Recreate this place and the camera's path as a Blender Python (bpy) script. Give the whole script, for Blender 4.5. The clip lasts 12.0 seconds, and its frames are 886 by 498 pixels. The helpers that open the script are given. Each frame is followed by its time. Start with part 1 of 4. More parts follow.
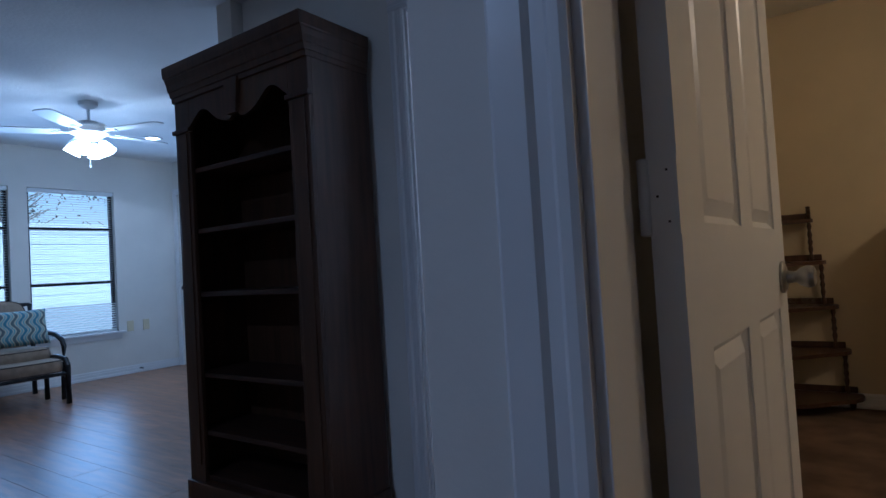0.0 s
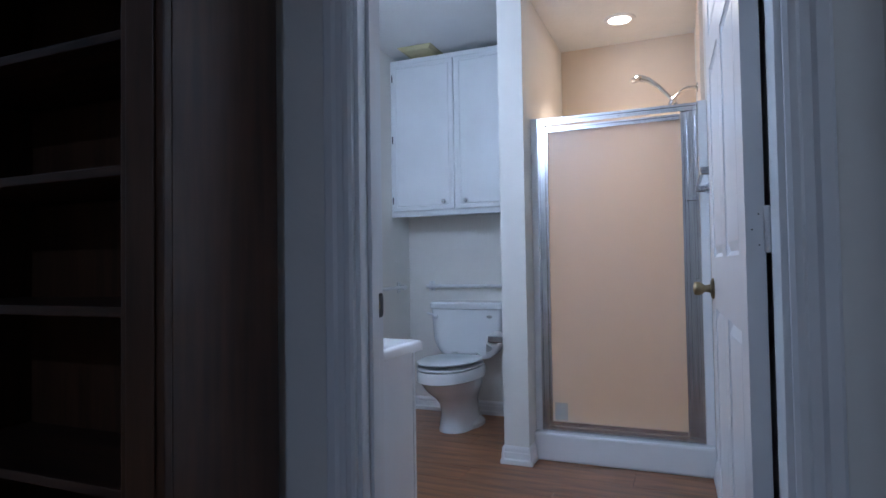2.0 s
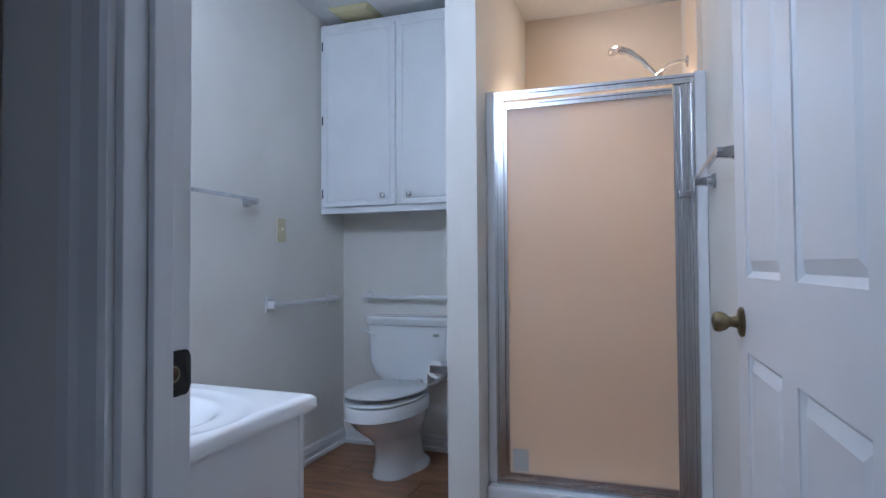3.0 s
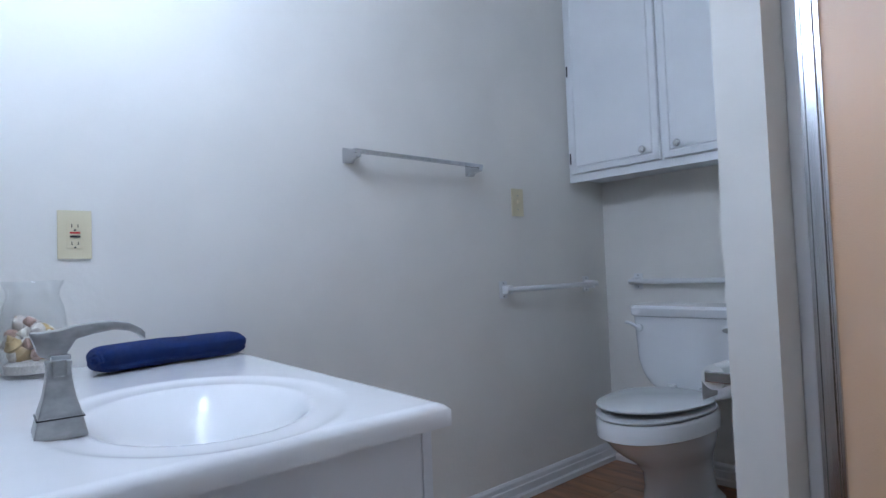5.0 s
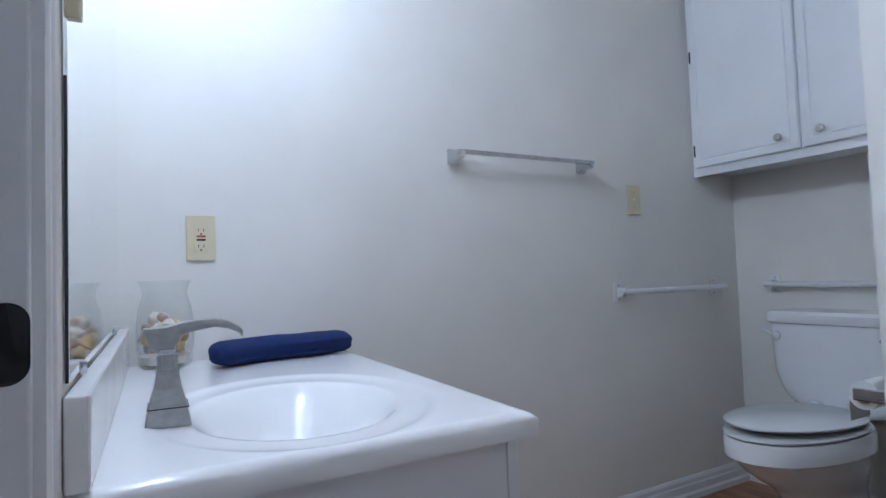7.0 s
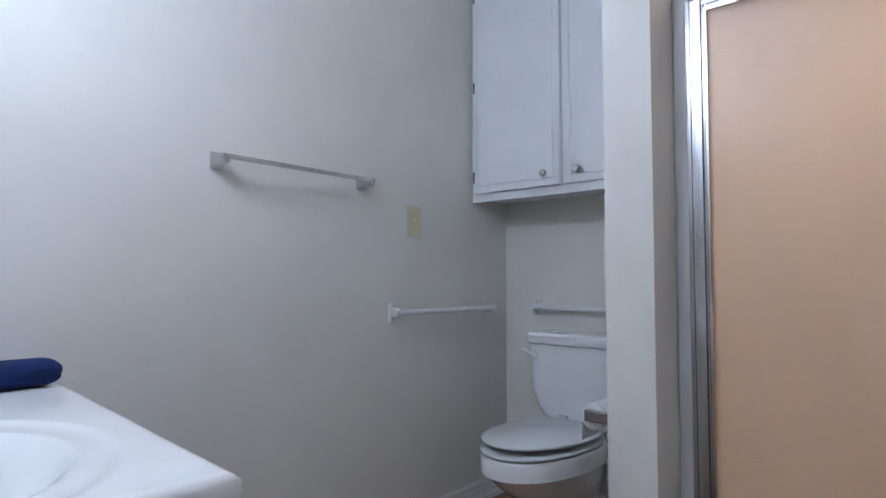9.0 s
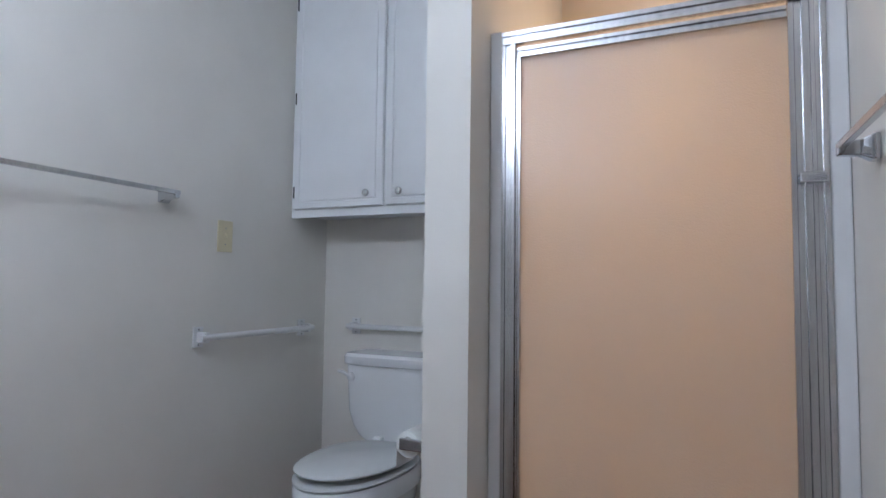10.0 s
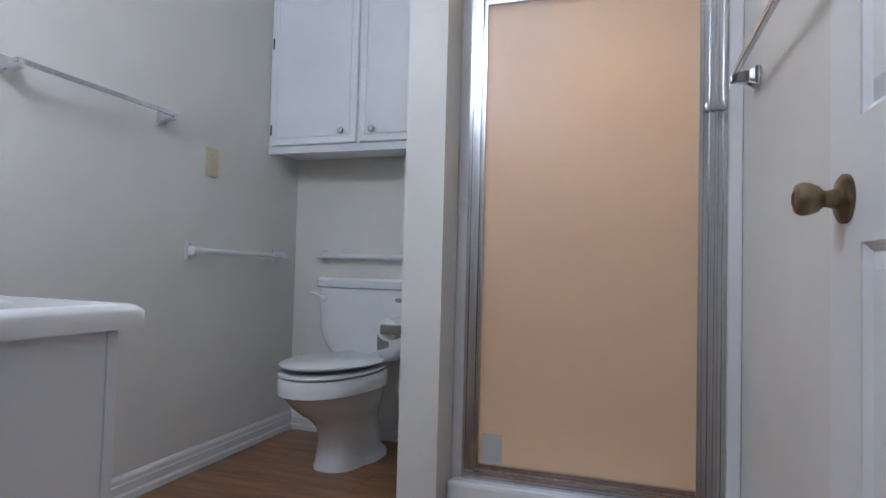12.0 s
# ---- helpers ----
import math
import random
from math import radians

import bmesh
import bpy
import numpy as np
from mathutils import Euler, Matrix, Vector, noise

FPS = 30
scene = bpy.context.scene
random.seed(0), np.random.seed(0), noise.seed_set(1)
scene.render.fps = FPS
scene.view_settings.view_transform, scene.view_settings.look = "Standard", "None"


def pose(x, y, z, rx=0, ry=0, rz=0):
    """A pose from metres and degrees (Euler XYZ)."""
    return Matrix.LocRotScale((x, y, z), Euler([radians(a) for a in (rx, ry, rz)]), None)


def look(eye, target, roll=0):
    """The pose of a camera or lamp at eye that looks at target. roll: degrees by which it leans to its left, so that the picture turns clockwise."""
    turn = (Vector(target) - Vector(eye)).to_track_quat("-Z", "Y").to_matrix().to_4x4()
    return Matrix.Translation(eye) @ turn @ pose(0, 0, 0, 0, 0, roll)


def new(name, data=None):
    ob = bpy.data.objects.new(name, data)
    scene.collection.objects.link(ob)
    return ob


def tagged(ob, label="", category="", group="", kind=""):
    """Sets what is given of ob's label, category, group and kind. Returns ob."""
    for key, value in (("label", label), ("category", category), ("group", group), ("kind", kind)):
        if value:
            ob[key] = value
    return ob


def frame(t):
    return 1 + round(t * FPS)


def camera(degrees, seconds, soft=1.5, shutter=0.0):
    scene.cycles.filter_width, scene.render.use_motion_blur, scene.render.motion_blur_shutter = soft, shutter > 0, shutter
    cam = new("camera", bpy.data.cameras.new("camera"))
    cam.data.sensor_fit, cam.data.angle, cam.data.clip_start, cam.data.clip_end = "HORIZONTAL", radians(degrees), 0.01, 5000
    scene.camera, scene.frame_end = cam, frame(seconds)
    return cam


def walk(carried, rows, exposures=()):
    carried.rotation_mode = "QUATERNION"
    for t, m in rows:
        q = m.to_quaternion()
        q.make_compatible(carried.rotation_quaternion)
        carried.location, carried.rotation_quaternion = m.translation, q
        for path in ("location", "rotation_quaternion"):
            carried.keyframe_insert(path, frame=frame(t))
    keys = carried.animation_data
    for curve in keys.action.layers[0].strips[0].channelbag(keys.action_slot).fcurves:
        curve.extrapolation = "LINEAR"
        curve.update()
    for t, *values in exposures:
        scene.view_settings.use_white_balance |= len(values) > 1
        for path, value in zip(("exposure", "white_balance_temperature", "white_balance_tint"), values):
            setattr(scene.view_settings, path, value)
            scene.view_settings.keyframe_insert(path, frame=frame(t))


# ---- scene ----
cam = camera(73.9, 12.0)
PATH = [
    (0, (0.14, 0.678, 0.983), (-1.009, 2.314, 1.044), -3.4),
    (0.5, (-0.137, 0.655, 1.005), (-1.341, 2.25, 1.07), -2.9),
    (1, (-0.34, 0.804, 0.99), (-1.466, 2.455, 1.063), -2.2),
    (1.5, (-0.504, 1.062, 0.998), (-1.453, 2.821, 1.062), -1.6),
    (2, (-0.606, 1.387, 1.007), (-1.368, 3.235, 1.064), -0.9),
    (2.5, (-0.682, 1.729, 1.058), (-1.258, 3.644, 1.112), -0.2),
    (4.5, (-0.771, 2.609, 0.971), (-2.06, 4.137, 1.036), -1.9),
    (5, (-0.791, 2.651, 0.952), (-2.282, 3.982, 1.025), -2.2),
    (5.5, (-0.811, 2.668, 0.953), (-2.454, 3.806, 1.033), -2.4),
    (6, (-0.806, 2.685, 0.946), (-2.526, 3.701, 1.033), -2.3),
    (6.5, (-0.793, 2.692, 0.946), (-2.54, 3.662, 1.038), -2.2),
    (8.5, (-0.773, 2.835, 0.982), (-2.268, 4.161, 1.079), -0.4),
    (9, (-0.781, 2.858, 0.989), (-2.103, 4.355, 1.094), 0.1),
    (9.5, (-0.783, 2.862, 1.031), (-1.846, 4.553, 1.136), 0.5),
    (10, (-0.795, 2.888, 1.057), (-1.614, 4.709, 1.179), 0.7),
    (10.5, (-0.779, 2.918, 1.04), (-1.455, 4.797, 1.161), 1.1),
    (11, (-0.792, 2.886, 0.945), (-1.412, 4.784, 1.062), 1.4),
    (11.5, (-0.806, 2.796, 0.845), (-1.415, 4.7, 0.927), 1.5),
    (12, (-0.789, 2.577, 0.811), (-1.411, 4.476, 0.885), 1.5),
]
walk(cam, [(t, look(eye, target, roll)) for t, eye, target, roll in PATH],
     [(0, -0.08, 4850, 12), (0.5, 0.0, 5100, 12), (1, 0.05, 5150, 12), (2.5, 0.1, 5400, 12), (5.5, 0.11, 5680, 12), (9, 0.13, 6000, 13), (12, 0.18, 6230, 13)])

# ---- world and lights ----
world = bpy.data.worlds.new("world")
scene.world = world
world.use_nodes = True
sky = world.node_tree.nodes.new("ShaderNodeTexSky")
sky.sky_type, sky.sun_disc = "NISHITA", False
sky.sun_elevation, sky.sun_rotation = radians(38), radians(90)
world.node_tree.links.new(sky.outputs[0], world.node_tree.nodes["Background"].inputs[0])
world.node_tree.nodes["Background"].inputs[1].default_value = 0.15


def lamp(name, kind, m, energy, color, size=0.1, size_y=None):
    data = bpy.data.lights.new(name, kind)
    data.energy, data.color = energy, color
    if kind == "AREA":
        data.size = size
        if size_y:
            data.shape, data.size_y = "RECTANGLE", size_y
    elif kind == "SUN":
        data.angle = radians(size)
    else:
        data.shadow_soft_size = size
    ob = new(name, data)
    ob.matrix_world = m
    return ob


CEIL = 2.44
lamp("sun", "SUN", pose(0, 0, 5, 0, 52, 0), 5.0, (0.85, 0.93, 1.0), 14)
for wy in (2.55, 3.55):
    lamp("window_daylight", "AREA", look((-6.52, wy, 1.25), (-4, wy, 1.0)), 12, (0.40, 0.65, 1.0), 0.8, 1.4)
shower_lamp = lamp("shower_lamp", "SPOT", look((-0.933, 4.955, CEIL - 0.02), (-0.933, 4.955, 0)), 122, (1.0, 0.74, 0.50), 0.06)
shower_lamp.data.spot_size, shower_lamp.data.spot_blend = radians(98), 1.0
for i in range(3):
    lamp("vanity_bulb_light", "POINT", pose(-1.98 + 0.2 * i, 2.83, 2.08), 8.2, (0.70, 0.82, 1.0), 0.05)
lamp("fan_lamp", "POINT", pose(-4.72, 2.87, 1.96), 3.6, (0.55, 0.76, 1.0), 0.12)
lamp("room_downlight", "SPOT", look((-5.53, 3.83, CEIL - 0.03), (-5.53, 3.83, 0)), 12, (0.75, 0.87, 1.0), 0.06).data.spot_size = radians(140)
# Added fill to lift the bookcase and hall walls; no such lamp known.
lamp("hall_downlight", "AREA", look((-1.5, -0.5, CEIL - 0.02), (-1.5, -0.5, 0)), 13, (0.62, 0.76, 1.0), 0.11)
lamp("bedroom_lamp", "POINT", pose(1.9, 3.0, 2.2), 26, (1.0, 0.70, 0.40), 0.12)

# ---- materials ----


def mat(name, color, rough=0.5, metal=0.0, vary=0.06, scale=6.0, bump=0.05, bscale=120.0, spec=0.5, coat=0.0, detail=5.0, stretch=(1, 1, 1), dark=None, rand=0.0):
    """A painted or plain surface with two scales of variation and fine relief."""
    m = bpy.data.materials.new(name)
    m.use_nodes = True
    n, l = m.node_tree.nodes, m.node_tree.links
    b = n["Principled BSDF"]
    b.inputs["Roughness"].default_value, b.inputs["Metallic"].default_value = rough, metal
    b.inputs["Specular IOR Level"].default_value, b.inputs["Coat Weight"].default_value = spec, coat
    tc = n.new("ShaderNodeTexCoord")
    mp = n.new("ShaderNodeMapping")
    mp.inputs["Scale"].default_value = stretch
    l.new(tc.outputs["Object"], mp.inputs[0])
    t1 = n.new("ShaderNodeTexNoise")
    t1.inputs["Scale"].default_value, t1.inputs["Detail"].default_value = scale, detail
    l.new(mp.outputs[0], t1.inputs["Vector"])
    ramp = n.new("ShaderNodeValToRGB")
    d = dark or [c * (1 - 2.2 * vary) for c in color]
    e = [min(1, c * (1 + vary)) for c in color]
    ramp.color_ramp.elements[0].position, ramp.color_ramp.elements[1].position = 0.3, 0.7
    ramp.color_ramp.elements[0].color, ramp.color_ramp.elements[1].color = (*d, 1), (*e, 1)
    l.new(t1.outputs[0], ramp.inputs[0])
    out = ramp.outputs[0]
    if rand:
        info = n.new("ShaderNodeObjectInfo")
        hsv = n.new("ShaderNodeHueSaturation")
        mr = n.new("ShaderNodeMapRange")
        mr.inputs[3].default_value, mr.inputs[4].default_value = 1 - rand, 1 + rand
        l.new(info.outputs["Random"], mr.inputs[0])
        l.new(mr.outputs[0], hsv.inputs["Value"])
        l.new(out, hsv.inputs["Color"])
        out = hsv.outputs[0]
    l.new(out, b.inputs["Base Color"])
    t2 = n.new("ShaderNodeTexNoise")
    t2.inputs["Scale"].default_value, t2.inputs["Detail"].default_value = bscale, 3
    l.new(mp.outputs[0], t2.inputs["Vector"])
    if bump:
        bp = n.new("ShaderNodeBump")
        bp.inputs["Strength"].default_value, bp.inputs["Distance"].default_value = bump, 0.01
        l.new(t2.outputs[0], bp.inputs["Height"])
        l.new(bp.outputs[0], b.inputs["Normal"])
    mr2 = n.new("ShaderNodeMapRange")
    mr2.inputs[3].default_value, mr2.inputs[4].default_value = max(0.02, rough - 0.05), min(1, rough + 0.07)
    l.new(t1.outputs[0], mr2.inputs[0])
    l.new(mr2.outputs[0], b.inputs["Roughness"])
    return m


def glow(name, color, strength):
    m = bpy.data.materials.new(name)
    m.use_nodes = True
    b = m.node_tree.nodes["Principled BSDF"]
    b.inputs["Base Color"].default_value = (*color, 1)
    b.inputs["Emission Color"].default_value, b.inputs["Emission Strength"].default_value = (*color, 1), strength
    return m


WALL = mat("wall_paint", (0.75, 0.725, 0.675), 0.75, vary=0.025, scale=3, bump=0.06, bscale=55)
YELLOW = mat("yellow_wall_paint", (0.60, 0.50, 0.32), 0.8, vary=0.03, scale=3, bump=0.12, bscale=55)
SHOWERWALL = mat("shower_surround", (0.74, 0.63, 0.51), 0.4, vary=0.02, scale=4, bump=0.03)
CEILING = mat("ceiling_paint", (0.78, 0.78, 0.77), 0.9, vary=0.02, scale=4, bump=0.2, bscale=45)
TRIM = mat("white_gloss_paint", (0.74, 0.74, 0.74), 0.31, vary=0.02, scale=5, bump=0.015, bscale=40)
CABPAINT = mat("cabinet_paint", (0.76, 0.77, 0.78), 0.3, vary=0.02, scale=5, bump=0.04, bscale=60)
PLANK = mat("wood_plank", (0.29, 0.132, 0.060), 0.3, vary=0.28, scale=3, bump=0.06, bscale=30, stretch=(1.0, 8, 8), rand=0.16)
GROUT = mat("plank_underlay", (0.06, 0.035, 0.02), 0.8)
CARPET = mat("brown_carpet", (0.16, 0.10, 0.06), 0.95, vary=0.25, scale=5, bump=0.8, bscale=260)
DARKWOOD = mat("dark_stained_wood", (0.070, 0.034, 0.018), 0.34, vary=0.18, scale=4, bump=0.03, bscale=40, stretch=(9, 9, 0.8), spec=0.4)
SHELFWOOD = mat("dark_shelf_wood", (0.055, 0.028, 0.018), 0.4, vary=0.4, scale=4, bump=0.05, bscale=40, stretch=(0.8, 9, 9), spec=0.4)
PORC = mat("porcelain", (0.80, 0.81, 0.82), 0.08, vary=0.01, scale=3, bump=0, coat=0.4)
SEATP = mat("toilet_seat_plastic", (0.70, 0.72, 0.72), 0.22, vary=0.015, scale=5, bump=0)
MARBLE = mat("cultured_marble", (0.80, 0.795, 0.79), 0.09, vary=0.02, scale=6, bump=0)
CHROME = mat("chrome", (0.60, 0.61, 0.63), 0.1, 1.0, vary=0.04, scale=20, bump=0)
ALU = mat("bright_aluminium", (0.64, 0.65, 0.67), 0.22, 1.0, vary=0.08, scale=8, bump=0.01, stretch=(8, 8, 0.5))
NICKEL = mat("brushed_nickel", (0.42, 0.42, 0.41), 0.3, 1.0, vary=0.08, scale=60, bump=0.02)
BRASS = mat("antique_brass", (0.30, 0.235, 0.135), 0.34, 1.0, vary=0.25, scale=30, bump=0.02)
BRONZE = mat("dark_bronze", (0.024, 0.023, 0.024), 0.38, 0.6, vary=0.3, scale=30, bump=0.02)
RUST = mat("rusty_pocket", (0.10, 0.045, 0.02), 0.7, vary=0.4, scale=120, bump=0.1)
GAP = mat("dark_gap", (0.01, 0.008, 0.006), 0.9, bump=0)
IVORY = mat("ivory_plastic", (0.66, 0.59, 0.40), 0.35, vary=0.02, bump=0)
RED = mat("red_plastic", (0.5, 0.04, 0.03), 0.4, bump=0)
BLACK = mat("black_plastic", (0.015, 0.015, 0.015), 0.4, bump=0)
PAPER = mat("toilet_paper", (0.82, 0.82, 0.80), 0.95, vary=0.02, bump=0.2, bscale=80)
NAVY = mat("navy_terry", (0.006, 0.028, 0.15), 0.95, vary=0.12, scale=30, bump=0.9, bscale=420)
VENTP = mat("yellowed_vent_plastic", (0.58, 0.52, 0.30), 0.5, bump=0.02)
STICK = mat("grey_sticker", (0.52, 0.54, 0.54), 0.5, bump=0)
TAUPE = mat("taupe_cushion", (0.27, 0.20, 0.14), 0.9, vary=0.1, scale=20, bump=0.3, bscale=300)
PIPING = mat("dark_piping", (0.05, 0.035, 0.03), 0.8, bump=0)
IRON = mat("painted_iron", (0.022, 0.02, 0.02), 0.35, 0.4, vary=0.2, scale=30, bump=0.03)
FANWHITE = mat("fan_white", (0.75, 0.75, 0.75), 0.35, vary=0.02, bump=0)
SLATM = mat("blind_slat", (0.78, 0.80, 0.80), 0.45, vary=0.02, bump=0)
SHELLW = mat("shell_white", (0.72, 0.66, 0.58), 0.5, vary=0.2, scale=30, bump=0.2)
SHELLO = mat("shell_ochre", (0.55, 0.38, 0.17), 0.5, vary=0.2, scale=30, bump=0.2)
SHELLP = mat("shell_pink", (0.50, 0.33, 0.26), 0.5, vary=0.2, scale=30, bump=0.2)
SAND = mat("white_sand", (0.62, 0.58, 0.52), 0.9, vary=0.1, scale=200, bump=0.3)
LAMPGLOW = glow("lamp_glow", (0.80, 0.92, 1.0), 14)
WARMGLOW = glow("warm_glow", (1.0, 0.80, 0.58), 14)
BULB = glow("bulb_glow", (0.9, 0.95, 1.0), 12)
FENCE = mat("pale_fence_boards", (0.62, 0.72, 0.76), 0.8, vary=0.06, scale=4, stretch=(1, 1, 6))
LEAF = mat("foliage", (0.12, 0.15, 0.14), 0.7, vary=0.4, scale=9, bump=0)
BARK = mat("bark", (0.20, 0.18, 0.165), 0.9, vary=0.3, scale=20)
GRASS = mat("lawn", (0.07, 0.10, 0.05), 0.95, vary=0.3, scale=8)
BRICK = mat("outer_wall_render", (0.4, 0.36, 0.33), 0.9)
STEP = mat("glass_cabinet_pane", (0.30, 0.28, 0.24), 0.1, bump=0)


def clear_glass(name, tint=(0.99, 0.995, 0.995)):
    m = bpy.data.materials.new(name)
    m.use_nodes = True
    n, l = m.node_tree.nodes, m.node_tree.links
    n.remove(n["Principled BSDF"])
    tr, gl, mx, lw = n.new("ShaderNodeBsdfTransparent"), n.new("ShaderNodeBsdfGlossy"), n.new("ShaderNodeMixShader"), n.new("ShaderNodeLayerWeight")
    pw, ad = n.new("ShaderNodeMath"), n.new("ShaderNodeMath")
    pw.operation, pw.inputs[1].default_value = "POWER", 3.5
    ad.operation, ad.inputs[1].default_value, ad.inputs[2].default_value = "MULTIPLY_ADD", 0.45, 0.04
    l.new(lw.outputs["Facing"], pw.inputs[0])
    l.new(pw.outputs[0], ad.inputs[0])
    tr.inputs[0].default_value, gl.inputs["Roughness"].default_value = (*tint, 1), 0.02
    l.new(ad.outputs[0], mx.inputs[0])
    l.new(tr.outputs[0], mx.inputs[1])
    l.new(gl.outputs[0], mx.inputs[2])
    l.new(mx.outputs[0], n["Material Output"].inputs[0])
    return m


def obscure_glass():
    m = bpy.data.materials.new("obscure_glass")
    m.use_nodes = True
    n, l = m.node_tree.nodes, m.node_tree.links
    n.remove(n["Principled BSDF"])
    tl, df, gl = n.new("ShaderNodeBsdfTranslucent"), n.new("ShaderNodeBsdfDiffuse"), n.new("ShaderNodeBsdfGlossy")
    m1, m2, fr = n.new("ShaderNodeMixShader"), n.new("ShaderNodeMixShader"), n.new("ShaderNodeFresnel")
    rf, m0 = n.new("ShaderNodeBsdfRefraction"), n.new("ShaderNodeMixShader")
    rf.inputs["Color"].default_value, rf.inputs["Roughness"].default_value, rf.inputs["IOR"].default_value = (0.96, 0.93, 0.89, 1), 0.34, 1.25
    m0.inputs[0].default_value = 0.5
    nz, bp, tc = n.new("ShaderNodeTexNoise"), n.new("ShaderNodeBump"), n.new("ShaderNodeTexCoord")
    nz.inputs["Scale"].default_value, nz.inputs["Detail"].default_value = 260, 2
    bp.inputs["Strength"].default_value, bp.inputs["Distance"].default_value = 0.25, 0.004
    l.new(tc.outputs["Object"], nz.inputs["Vector"])
    l.new(nz.outputs[0], bp.inputs["Height"])
    for s in (tl, df, gl, rf):
        l.new(bp.outputs[0], s.inputs["Normal"])
    tl.inputs[0].default_value, df.inputs[0].default_value = (0.95, 0.865, 0.765, 1), (0.52, 0.48, 0.45, 1)
    gl.inputs["Roughness"].default_value = 0.22
    m1.inputs[0].default_value = 0.40
    l.new(tl.outputs[0], m0.inputs[1])
    l.new(rf.outputs[0], m0.inputs[2])
    l.new(m0.outputs[0], m1.inputs[1])
    l.new(df.outputs[0], m1.inputs[2])
    l.new(fr.outputs[0], m2.inputs[0])
    l.new(m1.outputs[0], m2.inputs[1])
    l.new(gl.outputs[0], m2.inputs[2])
    l.new(m2.outputs[0], n["Material Output"].inputs[0])
    return m


GLASS = clear_glass("clear_glass")
OBSCURE = obscure_glass()
MIRROR = mat("mirror_silver", (0.9, 0.92, 0.92), 0.01, 1.0, vary=0, bump=0)


def pillow_fabric():
    m = bpy.data.materials.new("ogee_print_fabric")
    m.use_nodes = True
    n, l = m.node_tree.nodes, m.node_tree.links
    b = n["Principled BSDF"]
    b.inputs["Roughness"].default_value = 0.9
    tc, sx = n.new("ShaderNodeTexCoord"), n.new("ShaderNodeSeparateXYZ")
    l.new(tc.outputs["Object"], sx.inputs[0])

    def op(kind, a, c):
        k = n.new("ShaderNodeMath")
        k.operation = kind
        for i, v in enumerate((a, c)):
            if hasattr(v, "links"):
                l.new(v, k.inputs[i])
            else:
                k.inputs[i].default_value = v
        return k.outputs[0]
    wave = op("MULTIPLY", op("SINE", op("MULTIPLY", sx.outputs[2], 46.0), 0.0), 1.1)
    ph = op("ADD", op("MULTIPLY", sx.outputs[1], 56.0), wave)
    v = op("ADD", op("MULTIPLY", op("SINE", ph, 0.0), 0.5), 0.5)
    r = n.new("ShaderNodeValToRGB")
    r.color_ramp.interpolation = "CONSTANT"
    e = r.color_ramp.elements
    e[0].color = (0.10, 0.13, 0.14, 1)
    e[1].position, e[1].color = 0.12, (0.45, 0.45, 0.36, 1)
    for p, c in ((0.38, (0.10, 0.30, 0.36, 1)), (0.62, (0.42, 0.44, 0.38, 1)), (0.88, (0.07, 0.20, 0.28, 1))):
        x = e.new(p)
        x.color = c
    l.new(v, r.inputs[0])
    l.new(r.outputs[0], b.inputs["Base Color"])
    return m


PILLOW = pillow_fabric()

# ---- mesh helpers ----


def box(bm, x0, x1, y0, y1, z0, z1):
    r = bmesh.ops.create_cube(bm, size=1)
    m = Matrix.LocRotScale(((x0 + x1) / 2, (y0 + y1) / 2, (z0 + z1) / 2), None, (abs(x1 - x0), abs(y1 - y0), abs(z1 - z0)))
    bmesh.ops.transform(bm, matrix=m, verts=r["verts"])
    return r["verts"]


def bevelled(bm, w=0.003, seg=2):
    bmesh.ops.bevel(bm, geom=bm.edges[:], offset=w, segments=seg, affect="EDGES", profile=0.6)
    return bm


def part(name, bm, material, parent=None, label="", smooth=False, sharp=38):
    me = bpy.data.meshes.new(name)
    bmesh.ops.recalc_face_normals(bm, faces=bm.faces[:])
    bm.to_mesh(me)
    bm.free()
    me.materials.append(material)
    if smooth:
        me.shade_smooth()
        me.set_sharp_from_angle(angle=radians(sharp))
    ob = new(name, me)
    if parent:
        ob.parent = parent
    if label:
        tagged(ob, label)
    return ob


def pbox(name, dims, material, parent=None, bev=0.003, label=""):
    bm = bmesh.new()
    box(bm, *dims)
    if bev:
        bevelled(bm, bev)
    return part(name, bm, material, parent, label)


def thing(name, at, label, category, group=""):
    ob = new(name)
    ob.empty_display_size = 0.05
    ob.matrix_world = at if isinstance(at, Matrix) else Matrix.Translation(at)
    return tagged(ob, label, category, group)


def tube(bm, pts, radii, seg=12, flat=1.0):
    """A round bar along points; flat squashes its height."""
    pts = [Vector(p) for p in pts]
    if not hasattr(radii, "__len__"):
        radii = [radii] * len(pts)
    rings = []
    for i, p in enumerate(pts):
        d = (pts[min(i + 1, len(pts) - 1)] - pts[max(i - 1, 0)]).normalized()
        a = d.cross(Vector((0, 0, 1)))
        a = Vector((1, 0, 0)) if a.length < 1e-3 else a.normalized()
        c = a.cross(d).normalized()
        rings.append([bm.verts.new(p + radii[i] * (math.cos(2 * math.pi * k / seg) * a + flat * math.sin(2 * math.pi * k / seg) * c)) for k in range(seg)])
    skin(bm, rings)


def skin(bm, rings, caps=True):
    n = len(rings[0])
    for r, s in zip(rings, rings[1:]):
        for k in range(n):
            bm.faces.new((r[k], r[(k + 1) % n], s[(k + 1) % n], s[k]))
    if caps:
        bm.faces.new(rings[0][::-1])
        bm.faces.new(rings[-1])


